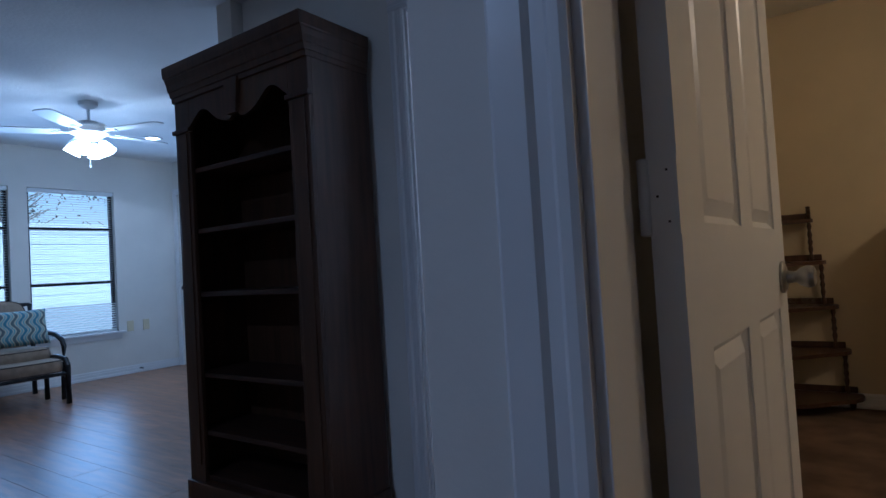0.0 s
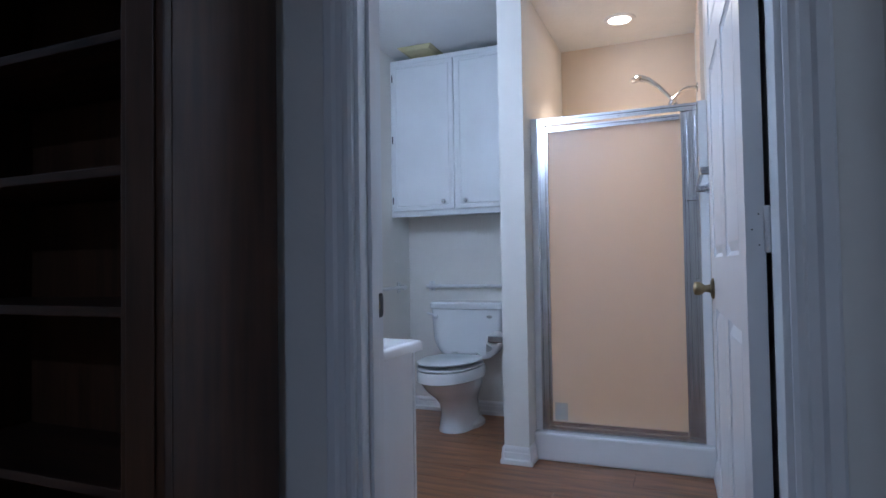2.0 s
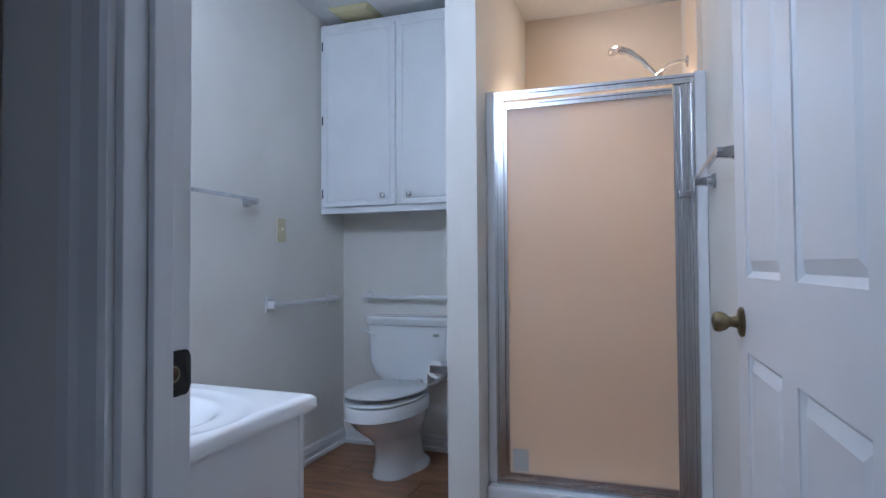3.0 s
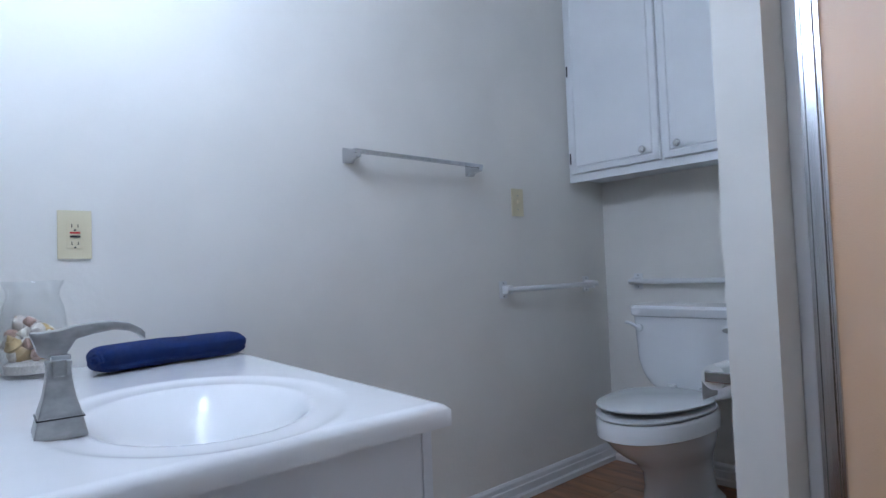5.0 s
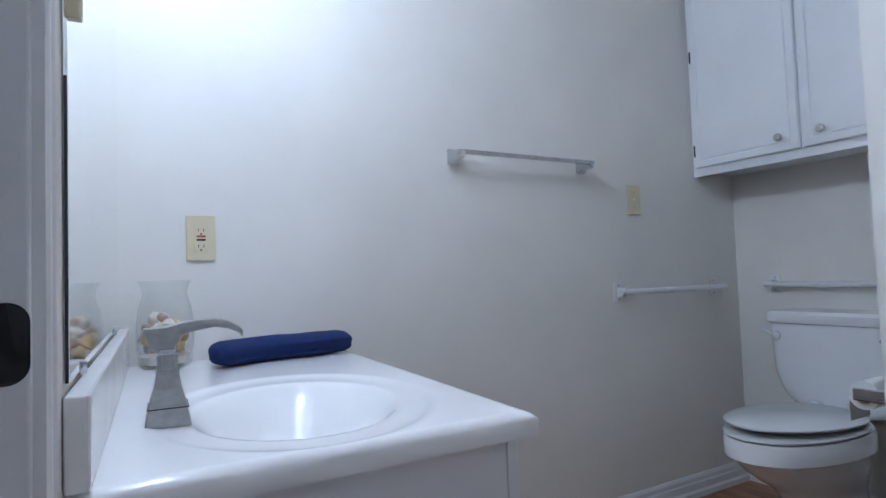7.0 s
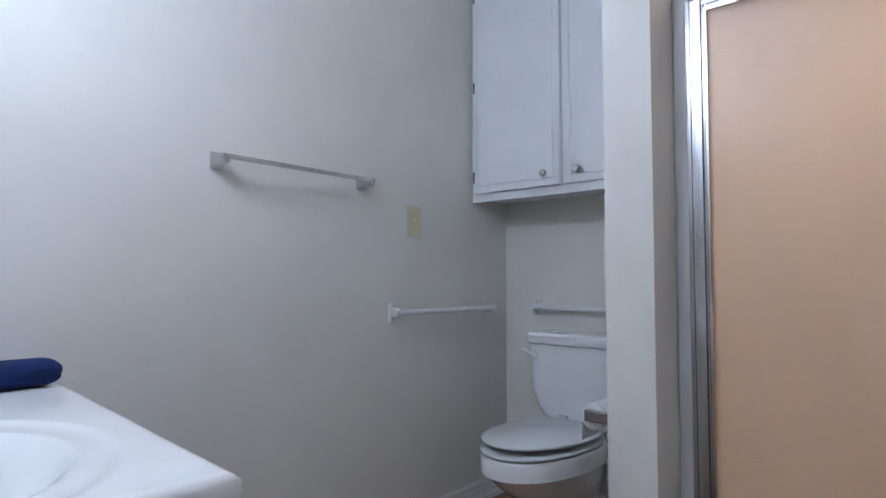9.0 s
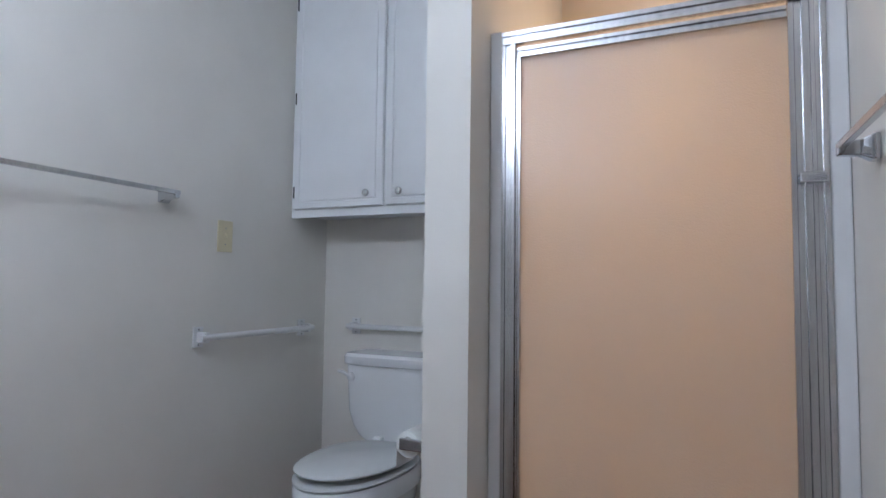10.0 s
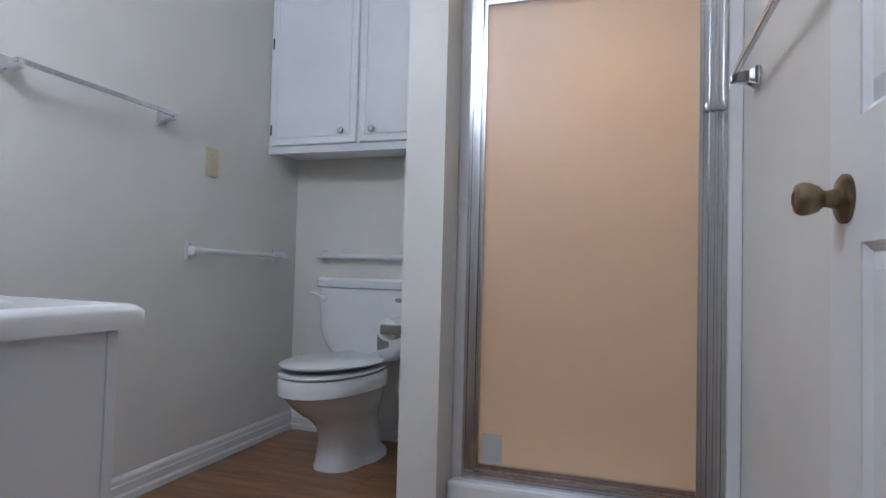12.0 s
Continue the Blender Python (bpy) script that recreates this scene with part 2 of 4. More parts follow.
def lathe(bm, prof, seg=24, m=Matrix(), caps=True):
    """Turned shape: prof is (radius, z) pairs."""
    rings = [[bm.verts.new(m @ Vector((max(r, 1e-4) * math.cos(2 * math.pi * k / seg), max(r, 1e-4) * math.sin(2 * math.pi * k / seg), z))) for k in range(seg)] for r, z in prof]
    skin(bm, rings, caps)


def loft(bm, secs, seg=36):
    """Sections (z, cx, cy, rx, ry front, ry back, power), joined."""
    rings = []
    for z, cx, cy, rx, rf, rb, p in secs:
        ring = []
        for k in range(seg):
            a = 2 * math.pi * k / seg
            c, s = math.cos(a), math.sin(a)
            x = math.copysign(abs(c) ** (2 / p), c) * rx
            y = math.copysign(abs(s) ** (2 / p), s) * (rb if s > 0 else rf)
            ring.append(bm.verts.new((cx + x, cy + y, z)))
        rings.append(ring)
    skin(bm, rings)


def extrude(bm, prof, axis, a, b, m=Matrix()):
    """A closed outline of (u, v) run along an axis from a to b."""
    def at(u, v, w):
        return m @ Vector({"x": (w, u, v), "y": (u, w, v), "z": (u, v, w)}[axis])
    r0 = [bm.verts.new(at(u, v, a)) for u, v in prof]
    r1 = [bm.verts.new(at(u, v, b)) for u, v in prof]
    skin(bm, [r0, r1])


def structure(ob, label, category):
    return tagged(ob, label, category, kind="structure")


# ---- walls: boxes with real openings ----
def wall(name, x0, x1, y0, y1, material, label, openings=(), along="x"):
    """A wall from floor to ceiling; openings are (start, end, bottom, top) along it."""
    bm = bmesh.new()
    lo, hi = (x0, x1) if along == "x" else (y0, y1)

    def piece(a, b, z0, z1):
        if b - a > 1e-4 and z1 - z0 > 1e-4:
            box(bm, a, b, y0, y1, z0, z1) if along == "x" else box(bm, x0, x1, a, b, z0, z1)
    at = lo
    for s, e, zb, zt in sorted(openings):
        piece(at, s, 0, CEIL)
        piece(s, e, 0, zb)
        piece(s, e, zt, CEIL)
        at = e
    piece(at, hi, 0, CEIL)
    return structure(part(name, bm, material), label, "wall")


JL, JR, DOORH = -1.315, -0.434, 2.05
XL, XR, YB, YD = -2.44, -0.445, 5.2, 2.668
PL, PR = -1.484, -1.355  # faces of the shower partition
HX = -0.294  # hall return wall
SHB = 5.36
wall("wall_bath_west", -2.56, XL, 2.56, 5.48, WALL, "off-white painted plaster wall beside the vanity", along="y")
wall("wall_bath_north", XL, PL, YB, 5.48, WALL, "off-white painted wall behind the toilet")
wall("wall_shower_north", PR, XR, SHB, 5.48, SHOWERWALL, "cream surround wall at the back of the shower")
wall("wall_shower_partition", PL, PR, 4.298, 5.48, WALL, "off-white partition wall between toilet and shower", along="y")
wall("wall_shower_east", -0.518, XR - 0.02, 4.551, SHB - 0.001, SHOWERWALL, "cream surround wall beside the shower head", along="y")
def east(y):
    """The east wall leans in a little towards the shower."""
    return XR - 0.029 * (y - 2.668)


def lean_east(ob):
    for v in ob.data.vertices:
        if v.co.x < -0.4:
            v.co.x -= 0.029 * max(0.0, v.co.y - 2.668)
    return ob


lean_east(wall("wall_bath_east", XR, -0.33, 2.668, 5.48, WALL, "off-white painted wall beside the shower", along="y"))
wall("wall_bath_door", JL - 0.02, -0.165, 2.56, YD, WALL, "painted wall with the bathroom doorway", ((JL, JR, 0, DOORH),))


def askew(ob):
    """The vanity wall runs a little out of square from the doorway."""
    for o in [ob] + list(ob.children):
        if o.data:
            for v in o.data.vertices:
                v.co.y += 0.065 * max(0.0, JL - v.co.x)
        for c in o.children:
            if o is not ob and c.data:
                for v in c.data.vertices:
                    v.co.y += 0.065 * max(0.0, JL - v.co.x)
    return ob


askew(wall("wall_vanity", XL, JL - 0.021, 2.56, YD, WALL, "off-white painted wall behind the vanity mirror"))
wall("wall_hall_east", HX, -0.165, 1.37, 2.56, WALL, "painted return wall of the hall", along="y")
wall("wall_bedroom_door", HX, 2.6, 1.25, 1.37, WALL, "painted wall with the bedroom doorway", ((-0.092, 0.73, 0, DOORH),))
wall("wall_bedroom_north", -0.33, 2.6, 4.95, 5.07, YELLOW, "yellow painted bedroom wall")
wall("wall_bedroom_west", -0.33, -0.318, 2.72, 4.95, YELLOW, "yellow painted bedroom side wall", along="y")
wall("wall_bedroom_east", 2.6, 2.72, -2.1, 5.07, YELLOW, "yellow painted far bedroom wall", along="y")
WINS = ((2.10, 2.945), (3.105, 3.945))
wall("wall_room_west", -6.72, -6.6, -2.1, 4.77, WALL, "pale wall with two tall windows", tuple((a, b, 0.49, 2.03) for a, b in WINS), along="y")
wall("wall_room_north", -6.6, -2.56, 4.65, 4.77, WALL, "pale wall with a white panelled door", ((-6.53, -5.72, 0, 2.05),))
wall("wall_room_south", -6.6, 2.6, -2.1, -1.98, WALL, "pale painted wall closing the living room")
wall("wall_closet", -6.53, -5.72, 4.85, 4.9, WALL, "plain wall behind the far door")


def slab(name, dims, material, label, category):
    bm = bmesh.new()
    box(bm, *dims)
    return structure(part(name, bm, material), label, category)


slab("ceiling", (-6.72, 2.72, -2.1, 5.48, CEIL, CEIL + 0.1), CEILING, "white lightly textured painted ceiling", "ceiling")
floor = slab("floor", (-6.72, -0.29, -2.1, 5.48, -0.1, -0.004), GROUT, "reddish-brown wood plank floor through hall and bathroom", "floor")
slab("floor_hall", (-0.29, 2.72, -2.1, 1.31, -0.1, -0.001), PLANK, "brown wood floor of the hall", "floor")
slab("floor_bedroom", (-0.29, 2.72, 1.31, 5.48, -0.1, 0.003), CARPET, "brown carpet in the bedroom", "floor")
slab("ground", (-400, -6.72, -300, 300, -0.4, -0.3), GRASS, "lawn outside the windows", "ground")

# baseboards with a stepped profile
BASEPROF = [(0, 0), (0.018, 0), (0.018, 0.022), (0.012, 0.03), (0.012, 0.058), (0.009, 0.062), (0.009, 0.078), (0.004, 0.09), (0, 0.09)]


def baseboard(kind, fixed, side, a, b):
    """kind x: runs along x at y = fixed; side: which way it stands off the wall."""
    bm = bmesh.new()
    prof = [(fixed + side * u, v) for u, v in BASEPROF]
    extrude(bm, prof, kind, a, b)
    return structure(part("baseboard", bm, TRIM), "white moulded baseboard along the wall", "baseboard")


baseboard("y", XL, 1, 3.28, YB)
baseboard("x", YB, -1, XL + 0.018, PL)
baseboard("y", PL, -1, 4.28, YB - 0.018)
baseboard("x", 4.298, -1, PL, PR)
baseboard("y", PR, 1, 4.28, 4.43)
lean_east(baseboard("y", XR, -1, 2.79, 4.40))
baseboard("y", -6.6, 1, -1.98, 4.65)
baseboard("x", 4.65, -1, -5.65, -2.58)
baseboard("y", -2.56, -1, 2.58, 4.632)

baseboard("y", HX, -1, 1.25, 2.542)
baseboard("x", 4.95, -1, -0.318, 2.6)


# ---- doors ----
def casing(x0, x1, y, side, top, w=0.075, th=1.0):
    """Moulded casing round an opening in a wall along x; side: which way it faces."""
    prof = [(0, 0), (0.012, 0), (0.016, 0.008), (0.016, 0.02), (0.011, 0.026), (0.011, 0.042), (0.017, 0.05), (0.017, w - 0.006), (0.012, w), (0, w)]
    for sgn, x in ((-1, x0), (1, x1)):
        bm = bmesh.new()
        extrude(bm, [(x + sgn * (v - 0.008), y + side * d * th) for d, v in prof], "z", 0, top - 0.008)
        structure(part("trim", bm, TRIM), "white moulded door casing", "door casing")
    bm = bmesh.new()
    extrude(bm, [(y + side * d * th, top + v - 0.008) for d, v in prof], "x", x0 - w + 0.008, x1 + w - 0.008)
    structure(part("trim", bm, TRIM), "white moulded door head casing", "door casing")


def jamb(x0, x1, y0, y1, top, t=0.02):
    for a, b in ((x0, x0 + t), (x1 - t, x1)):
        structure(pbox("trim", (a, b, y0, y1, 0, top - t), TRIM, bev=0.002), "white painted door jamb", "door jamb")
    structure(pbox("trim", (x0, x1, y0, y1, top - t, top), TRIM, bev=0.002), "white painted door head", "door jamb")


casing(JL, JR, 2.56, -1, DOORH)
casing(JL, JR, YD, 1, DOORH, 0.057, 0.7)
jamb(JL, JR, 2.56, YD, DOORH)
casing(-0.092, 0.73, 1.25, -1, DOORH, 0.095)
casing(-0.092, 0.73, 1.37, 1, DOORH, 0.07)
jamb(-0.092, 0.73, 1.25, 1.37, DOORH)
# door stops
structure(pbox("trim", (JL + 0.02, JL + 0.031, 2.595, 2.627, 0, 2.03), TRIM, bev=0.002), "white door stop strip", "door stop")


def panel_door(name, m, width, label, knob_mat, pin=1, hinge_zs=(0.25, 1.068, 1.82), knob_z=0.92, height=2.02, rear=True):
    """Six-panel door: hinge edge at the origin, running along +x, 35 mm thick."""
    d = thing(name, m, label, "door")
    t = 0.0175
    st, mid = 0.105, 0.09
    pw = (width - 2 * st - mid) / 2
    rows = ((0.24, 0.86), (1.02, 1.62), (1.72, height - 0.12))
    bm = bmesh.new()
    zs = [0.008]
    for a, b in rows:
        zs += [a, b]
    zs.append(height)
    for x0, x1 in ((0, st), (st + pw, st + pw + mid), (width - st, width)):
        box(bm, x0, x1, -t, t, 0.008, height)
    for a, b in zip(zs[::2], zs[1::2]):
        for x0 in (st, st + pw + mid):
            box(bm, x0, x0 + pw, -t, t, a, b)
    part("stile_and_rail_frame", bm, TRIM, d)
    for a, b in rows:
        for x0 in (st, st + pw + mid):
            bm = bmesh.new()
            ring = lambda i, y: [bm.verts.new(p) for p in ((x0 + i, y, a + i), (x0 + pw - i, y, a + i), (x0 + pw - i, y, b - i), (x0 + i, y, b - i))]
            skin(bm, [ring(0.034, -t + 0.002), ring(0.012, -t + 0.011), ring(0, -t + 0.003), ring(0, t - 0.003), ring(0.012, t - 0.011), ring(0.034, t - 0.002)])
            part("panel", bm, TRIM, d)
    for s in (-1, 1) if rear else (1,):
        bm = bmesh.new()
        lathe(bm, [(0.033, 0), (0.033, 0.005), (0.027, 0.009), (0.014, 0.011), (0.011, 0.024), (0.012, 0.028), (0.018, 0.034), (0.022, 0.044), (0.0228, 0.052), (0.0195, 0.059), (0.011, 0.062), (0.009, 0.0605), (0.001, 0.06)], 28,
              pose(width - 0.06, s * t, knob_z, 90 if s < 0 else -90, 0, 0))
        part("door_knob", bm, knob_mat, d, "round antique brass door knob with rose", True)
    for z in hinge_zs:
        bm = bmesh.new()
        box(bm, -0.003, 0.0, -t, t, z - 0.045, z + 0.045)
        hg = part("hinge", bm, TRIM, d, "painted butt hinge")
        bm = bmesh.new()
        lathe(bm, [(0.004, -0.046), (0.007, -0.044), (0.007, -0.016), (0.006, -0.0155), (0.006, -0.0145), (0.007, -0.014), (0.007, 0.014), (0.006, 0.0145), (0.006, 0.0155), (0.007, 0.016), (0.007, 0.044), (0.004, 0.046)], 12, pose(-0.002, pin * (t + 0.004), z))
        part("knuckle", bm, TRIM, hg, smooth=True)
        for dz, dy in ((-0.03, -0.006), (0.0, 0.006), (0.03, -0.006)):
            pbox("screw", (-0.0036, -0.003, dy - 0.0013, dy + 0.0013, z + dz - 0.0013, z + dz + 0.0013), IRON, hg, 0)
    return d


# the bathroom door stands open against the east wall
panel_door("door_bathroom", pose(JR - 0.046, YD + 0.012, 0, 0, 0, 92.0), 0.86, "open white six-panel bathroom door with brass knob", BRASS, pin=-1, rear=False)
panel_door("door_bedroom", pose(-0.040, 1.386, 0, 0, 0, 87.6), 0.76, "open white six-panel bedroom door", NICKEL, hinge_zs=(0.25, 1.05, 1.82))
panel_door("door_room", pose(-5.74, 4.70, 0, 0, 0, 180), 0.77, "closed white six-panel door of the living room", BRONZE)
casing(-6.53, -5.72, 4.65, -1, 2.05)

# strike plate with curved lip on the latch jamb
sp = thing("strike_plate", (JL + 0.0205, 2.646, 0.914), "dark bronze strike plate on the white door jamb", "strike plate")
bm = bmesh.new()
outline = [(-0.035, -0.029), (-0.035, 0.029)] + [(0.008 + 0.014 * math.sin(a), 0.015 + 0.014 * math.cos(a)) for a in np.linspace(0, math.pi / 2, 8)] + [(0.008 + 0.014 * math.cos(a), -0.015 - 0.014 * math.sin(a)) for a in np.linspace(0, math.pi / 2, 8)]
skin(bm, [[bm.verts.new((0.0025 if y < 0.012 else 0.0025 - (y - 0.012) * 0.3, y, z)) for y, z in outline], [bm.verts.new((0.0, y, z)) for y, z in outline]])
part("plate", bm, BRONZE, sp)
bm = bmesh.new()
lathe(bm, [(0.011, 0.0), (0.011, 0.003), (0.0085, 0.003), (0.0085, 0.0)], 20, pose(0.001, -0.012, 0, 0, 90, 0))
part("latch_hole", bm, BRASS, sp, "worn brass latch hole rim", True)
bm = bmesh.new()
lathe(bm, [(0.001, 0.0), (0.0085, 0.0), (0.008, 0.0012), (0.001, 0.0014)], 20, pose(0.002, -0.012, 0, 0, 90, 0))
part("latch_pocket", bm, RUST, sp, "rusty brown latch pocket")
for dz in (-0.021, 0.021):
    bm = bmesh.new()
    lathe(bm, [(0.004, 0.0), (0.003, 0.0015)], 12, pose(0.002, -0.01, dz, 0, 90, 0))
    part("screw", bm, BRONZE, sp)

# ---- vanity ----
VX, VY, VT = -1.454, 3.238, 0.754
van = thing("vanity_cabinet", (-1.96, 3.0, 0), "white painted vanity cabinet against the wall", "cabinet")
van.matrix_world = Matrix.Translation((0, 0, 0))
for nm, dims in (("side_panel", (VX - 0.038, VX - 0.02, YD + 0.002, VY - 0.045, 0.10, VT - 0.035)), ("side_panel", (XL + 0.002, XL + 0.02, YD + 0.002, VY - 0.045, 0.10, VT - 0.035)),
                 ("bottom_panel", (XL + 0.02, VX - 0.038, YD + 0.014, VY - 0.045, 0.10, 0.118)), ("back_panel", (XL + 0.02, VX - 0.038, YD + 0.002, YD + 0.014, 0.10, VT - 0.035)),
                 ("toe_kick", (XL + 0.002, VX - 0.024, YD + 0.002, VY - 0.11, 0.0, 0.0995))):
    pbox(nm, dims, CABPAINT, van, 0.001)
bm = bmesh.new()
for x0, x1, z0, z1 in ((XL + 0.01, XL + 0.07, 0.10, 0.716), (VX - 0.075, VX - 0.018, 0.10, 0.716), (XL + 0.07, VX - 0.075, 0.10, 0.14), (XL + 0.07, VX - 0.075, 0.68, 0.716)):
    box(bm, x0, x1, VY - 0.045, VY - 0.026, z0, z1)
part("face_frame", bevelled(bm, 0.0015, 1), CABPAINT, van)
for a, b in ((-2.36, -1.965), (-1.945, -1.54)):
    dr = pbox("door", (a, b, VY - 0.026, VY - 0.008, 0.15, 0.67), CABPAINT, van, 0.004)
    bm = bmesh.new()
    lathe(bm, [(0.006, 0), (0.006, 0.012), (0.015, 0.02), (0.014, 0.026), (0.001, 0.028)], 16, pose(b - 0.04 if a < -2 else a + 0.04, VY - 0.009, 0.6, -90, 0, 0))
    part("knob", bm, CHROME, dr, smooth=True)
pbox("base_trim", (VX - 0.023, VX - 0.012, YD + 0.02, VY - 0.115, 0.0, 0.07), TRIM, van, 0.003)

askew(van)

BX, BY, RX, RY = -1.75, 2.955, 0.215, 0.165
top = thing("countertop", Matrix(), "white cultured marble vanity top with moulded oval basin", "countertop")
bm = bmesh.new()
NX, NY = 120, 84
grid = []
for i in range(NX + 1):
    col = []
    for j in range(NY + 1):
        x = XL + 0.002 + (VX - XL - 0.002) * i / NX
        y = YD + 0.002 + (VY - YD - 0.002) * j / NY
        r = math.hypot((x - BX) / RX, (y - BY) / RY)
        z = VT
        if r < 1:
            z -= 0.13 * (0.5 + 0.5 * math.cos(math.pi * r)) ** 0.6 + 0.005
        elif r < 1.32:
            z -= 0.005 * (1 - ((r - 1) / 0.32) ** 4)
        edge = min(x - XL, VX - x, VY - y)
        rim = min(VX - x, VY - y)
        if rim < 0.016:
            z -= 0.010 * (1 - rim / 0.016) ** 2
        col.append(bm.verts.new((x, y, z)))
    grid.append(col)
for i in range(NX):
    for j in range(NY):
        bm.faces.new((grid[i][j], grid[i + 1][j], grid[i + 1][j + 1], grid[i][j + 1]))
# turned-down edge along the end and the front
edge_line = [grid[NX][j] for j in range(NY + 1)] + [grid[i][NY] for i in range(NX - 1, -1, -1)]
low = [bm.verts.new((v.co.x, v.co.y, VT - 0.034)) for v in edge_line]
inn = [bm.verts.new((min(v.co.x, VX - 0.02), min(v.co.y, VY - 0.02), VT - 0.034)) for v in edge_line]
for a, b in ((edge_line, low), (low, inn)):
    for k in range(len(a) - 1):
        bm.faces.new((a[k], a[k + 1], b[k + 1], b[k]))
part("slab", bm, MARBLE, top, smooth=True, sharp=70)
bm = bmesh.new()
box(bm, XL + 0.002, VX + 0.0, YD + 0.001, YD + 0.024, VT, VT + 0.095)
part("backsplash", bevelled(bm, 0.005, 3), MARBLE, top)
bm = bmesh.new()
lathe(bm, [(0.022, 0), (0.022, 0.004), (0.014, 0.006), (0.013, 0.002), (0.001, 0.002)], 24, pose(BX, BY, VT - 0.1345))
part("drain", bm, CHROME, top, "chrome basin drain", True)
askew(top)

# faucet: flared square body with an arched flat spout and a lever
fa = thing("faucet", pose(-1.745, 2.793, VT - 0.004, 0, 0, -4) @ Matrix.Diagonal((1.15, 1.05, 0.74, 1)), "brushed nickel single-handle faucet behind the basin", "faucet")
bm = bmesh.new()
prev = []
for z, hx, hy in ((0, 0.031, 0.029), (0.006, 0.031, 0.029), (0.038, 0.024, 0.024), (0.042, 0.0235, 0.0235), (0.07, 0.018, 0.018), (0.10, 0.0145, 0.0145), (0.12, 0.0135, 0.0135), (0.135, 0.0145, 0.0145)):
    prev.append([bm.verts.new((sx * hx, sy * hy, z)) for sx, sy in ((-1, -1), (1, -1), (1, 1), (-1, 1))])
skin(bm, prev)
bevelled(bm, 0.002, 2)
part("body", bm, NICKEL, fa)
bm = bmesh.new()
prev = []
for y, z, hx, hz in ((-0.03, 0.186, 0.015, 0.003), (-0.022, 0.168, 0.016, 0.02), (0.0, 0.16, 0.017, 0.03), (0.019, 0.185, 0.017, 0.012), (0.038, 0.190, 0.018, 0.010), (0.062, 0.193, 0.019, 0.008), (0.08, 0.188, 0.019, 0.008), (0.095, 0.176, 0.018, 0.007), (0.1, 0.167, 0.017, 0.007)):
    prev.append([bm.verts.new((sx * hx, y, z + sz * hz)) for sx, sz in ((-1, -1), (1, -1), (1, 1), (-1, 1))])
skin(bm, prev)
bevelled(bm, 0.002, 2)
part("spout", bm, NICKEL, fa, smooth=True)
pbox("lever", (0.012, 0.02, -0.008, 0.008, 0.108, 0.143), NICKEL, fa, 0.003)
pbox("base_seam", (-0.0265, 0.0265, -0.0262, 0.0262, 0.0345, 0.0365), BLACK, fa, 0, "thin dark seam")
pbox("lever_cap", (0.009, 0.032, -0.011, 0.011, 0.139, 0.149), CHROME, fa, 0.002)

# jar with shells
jx, jy = -2.365, 2.84
jar = thing("glass_jar", pose(jx, jy, VT + 0.001) @ Matrix.Diagonal((0.82, 0.82, 0.97, 1)), "clear flared glass jar half full of seashells", "jar")
bm = bmesh.new()
outer = [(0.062, 0), (0.07, 0.006), (0.078, 0.05), (0.08, 0.10), (0.072, 0.15), (0.06, 0.18), (0.062, 0.195), (0.074, 0.215)]
inner = [(r - 0.003, z) for r, z in outer[::-1][:-2]] + [(0.06, 0.01), (0.001, 0.01)]
lathe(bm, outer + inner, 40)
g = part("vessel", bm, GLASS, jar, smooth=True)
g.visible_shadow = False
bm = bmesh.new()
lathe(bm, [(0.001, 0.011), (0.064, 0.011), (0.068, 0.03), (0.05, 0.04), (0.001, 0.042)], 24)
part("sand", bm, SAND, jar, "pale sand", True)
random.seed(4)
for i in range(46):
    bm = bmesh.new()
    s = random.uniform(0.014, 0.026)
    spiral = [(0.001, -1.0), (0.5, -0.6), (0.9, 0.0), (0.75, 0.35), (0.6, 0.4), (0.5, 0.65), (0.35, 0.72), (0.25, 0.95), (0.001, 1.25)]
    a, r, lvl = random.uniform(0, 6.28), 0.05 * math.sqrt(random.random()), i // 14
    m = pose(r * math.cos(a), r * math.sin(a), 0.05 + 0.022 * lvl + random.uniform(0, 0.008), random.uniform(0, 360), random.uniform(0, 360), random.uniform(0, 360))
    lathe(bm, [(q * s * random.uniform(0.85, 1.1), z * s) for q, z in spiral], 10, m)
    part("shell", bm, (SHELLW, SHELLW, SHELLO, SHELLP)[i % 4], jar, smooth=True)

# rolled navy towel
tw = thing("towel", pose(-2.315, 3.105, VT + 0.031, 0, 0, 13), "navy blue terry hand towel, folded and rolled", "towel")
bm = bmesh.new()
prev = []
for k in range(41):
    y = -0.185 + 0.37 * k / 40
    e = math.sqrt(max(0.06, 1 - (max(0, abs(y) - 0.155) / 0.0315) ** 2)) * (0.93 + 0.6 * (y + 0.185) * (0.185 - y))
    bend = 0.02 * (y / 0.185) ** 2 + 0.006 * math.sin(17 * y)
    ring = []
    for q in range(30):
        a = 2 * math.pi * q / 30
        rx = 0.062 * e * (1 + 0.05 * math.sin(3 * a + 9 * y)) * (1 - 0.14 * math.exp(-((math.sin(a) + 0.15) / 0.16) ** 2))
        rz = 0.031 * e * (1 + 0.10 * noise.noise((math.cos(a) * 1.4, y * 14, math.sin(a) * 1.4)))
        if math.sin(a) < 0:
            rz = min(rz, 0.0305)
        ring.append(bm.verts.new((bend + math.copysign(abs(math.cos(a)) ** 0.85, math.cos(a)) * rx, y, math.copysign(abs(math.sin(a)) ** 0.65, math.sin(a)) * rz)))
    prev.append(ring)
skin(bm, prev)
part("roll", bm, NAVY, tw, smooth=True)
bm = bmesh.new()
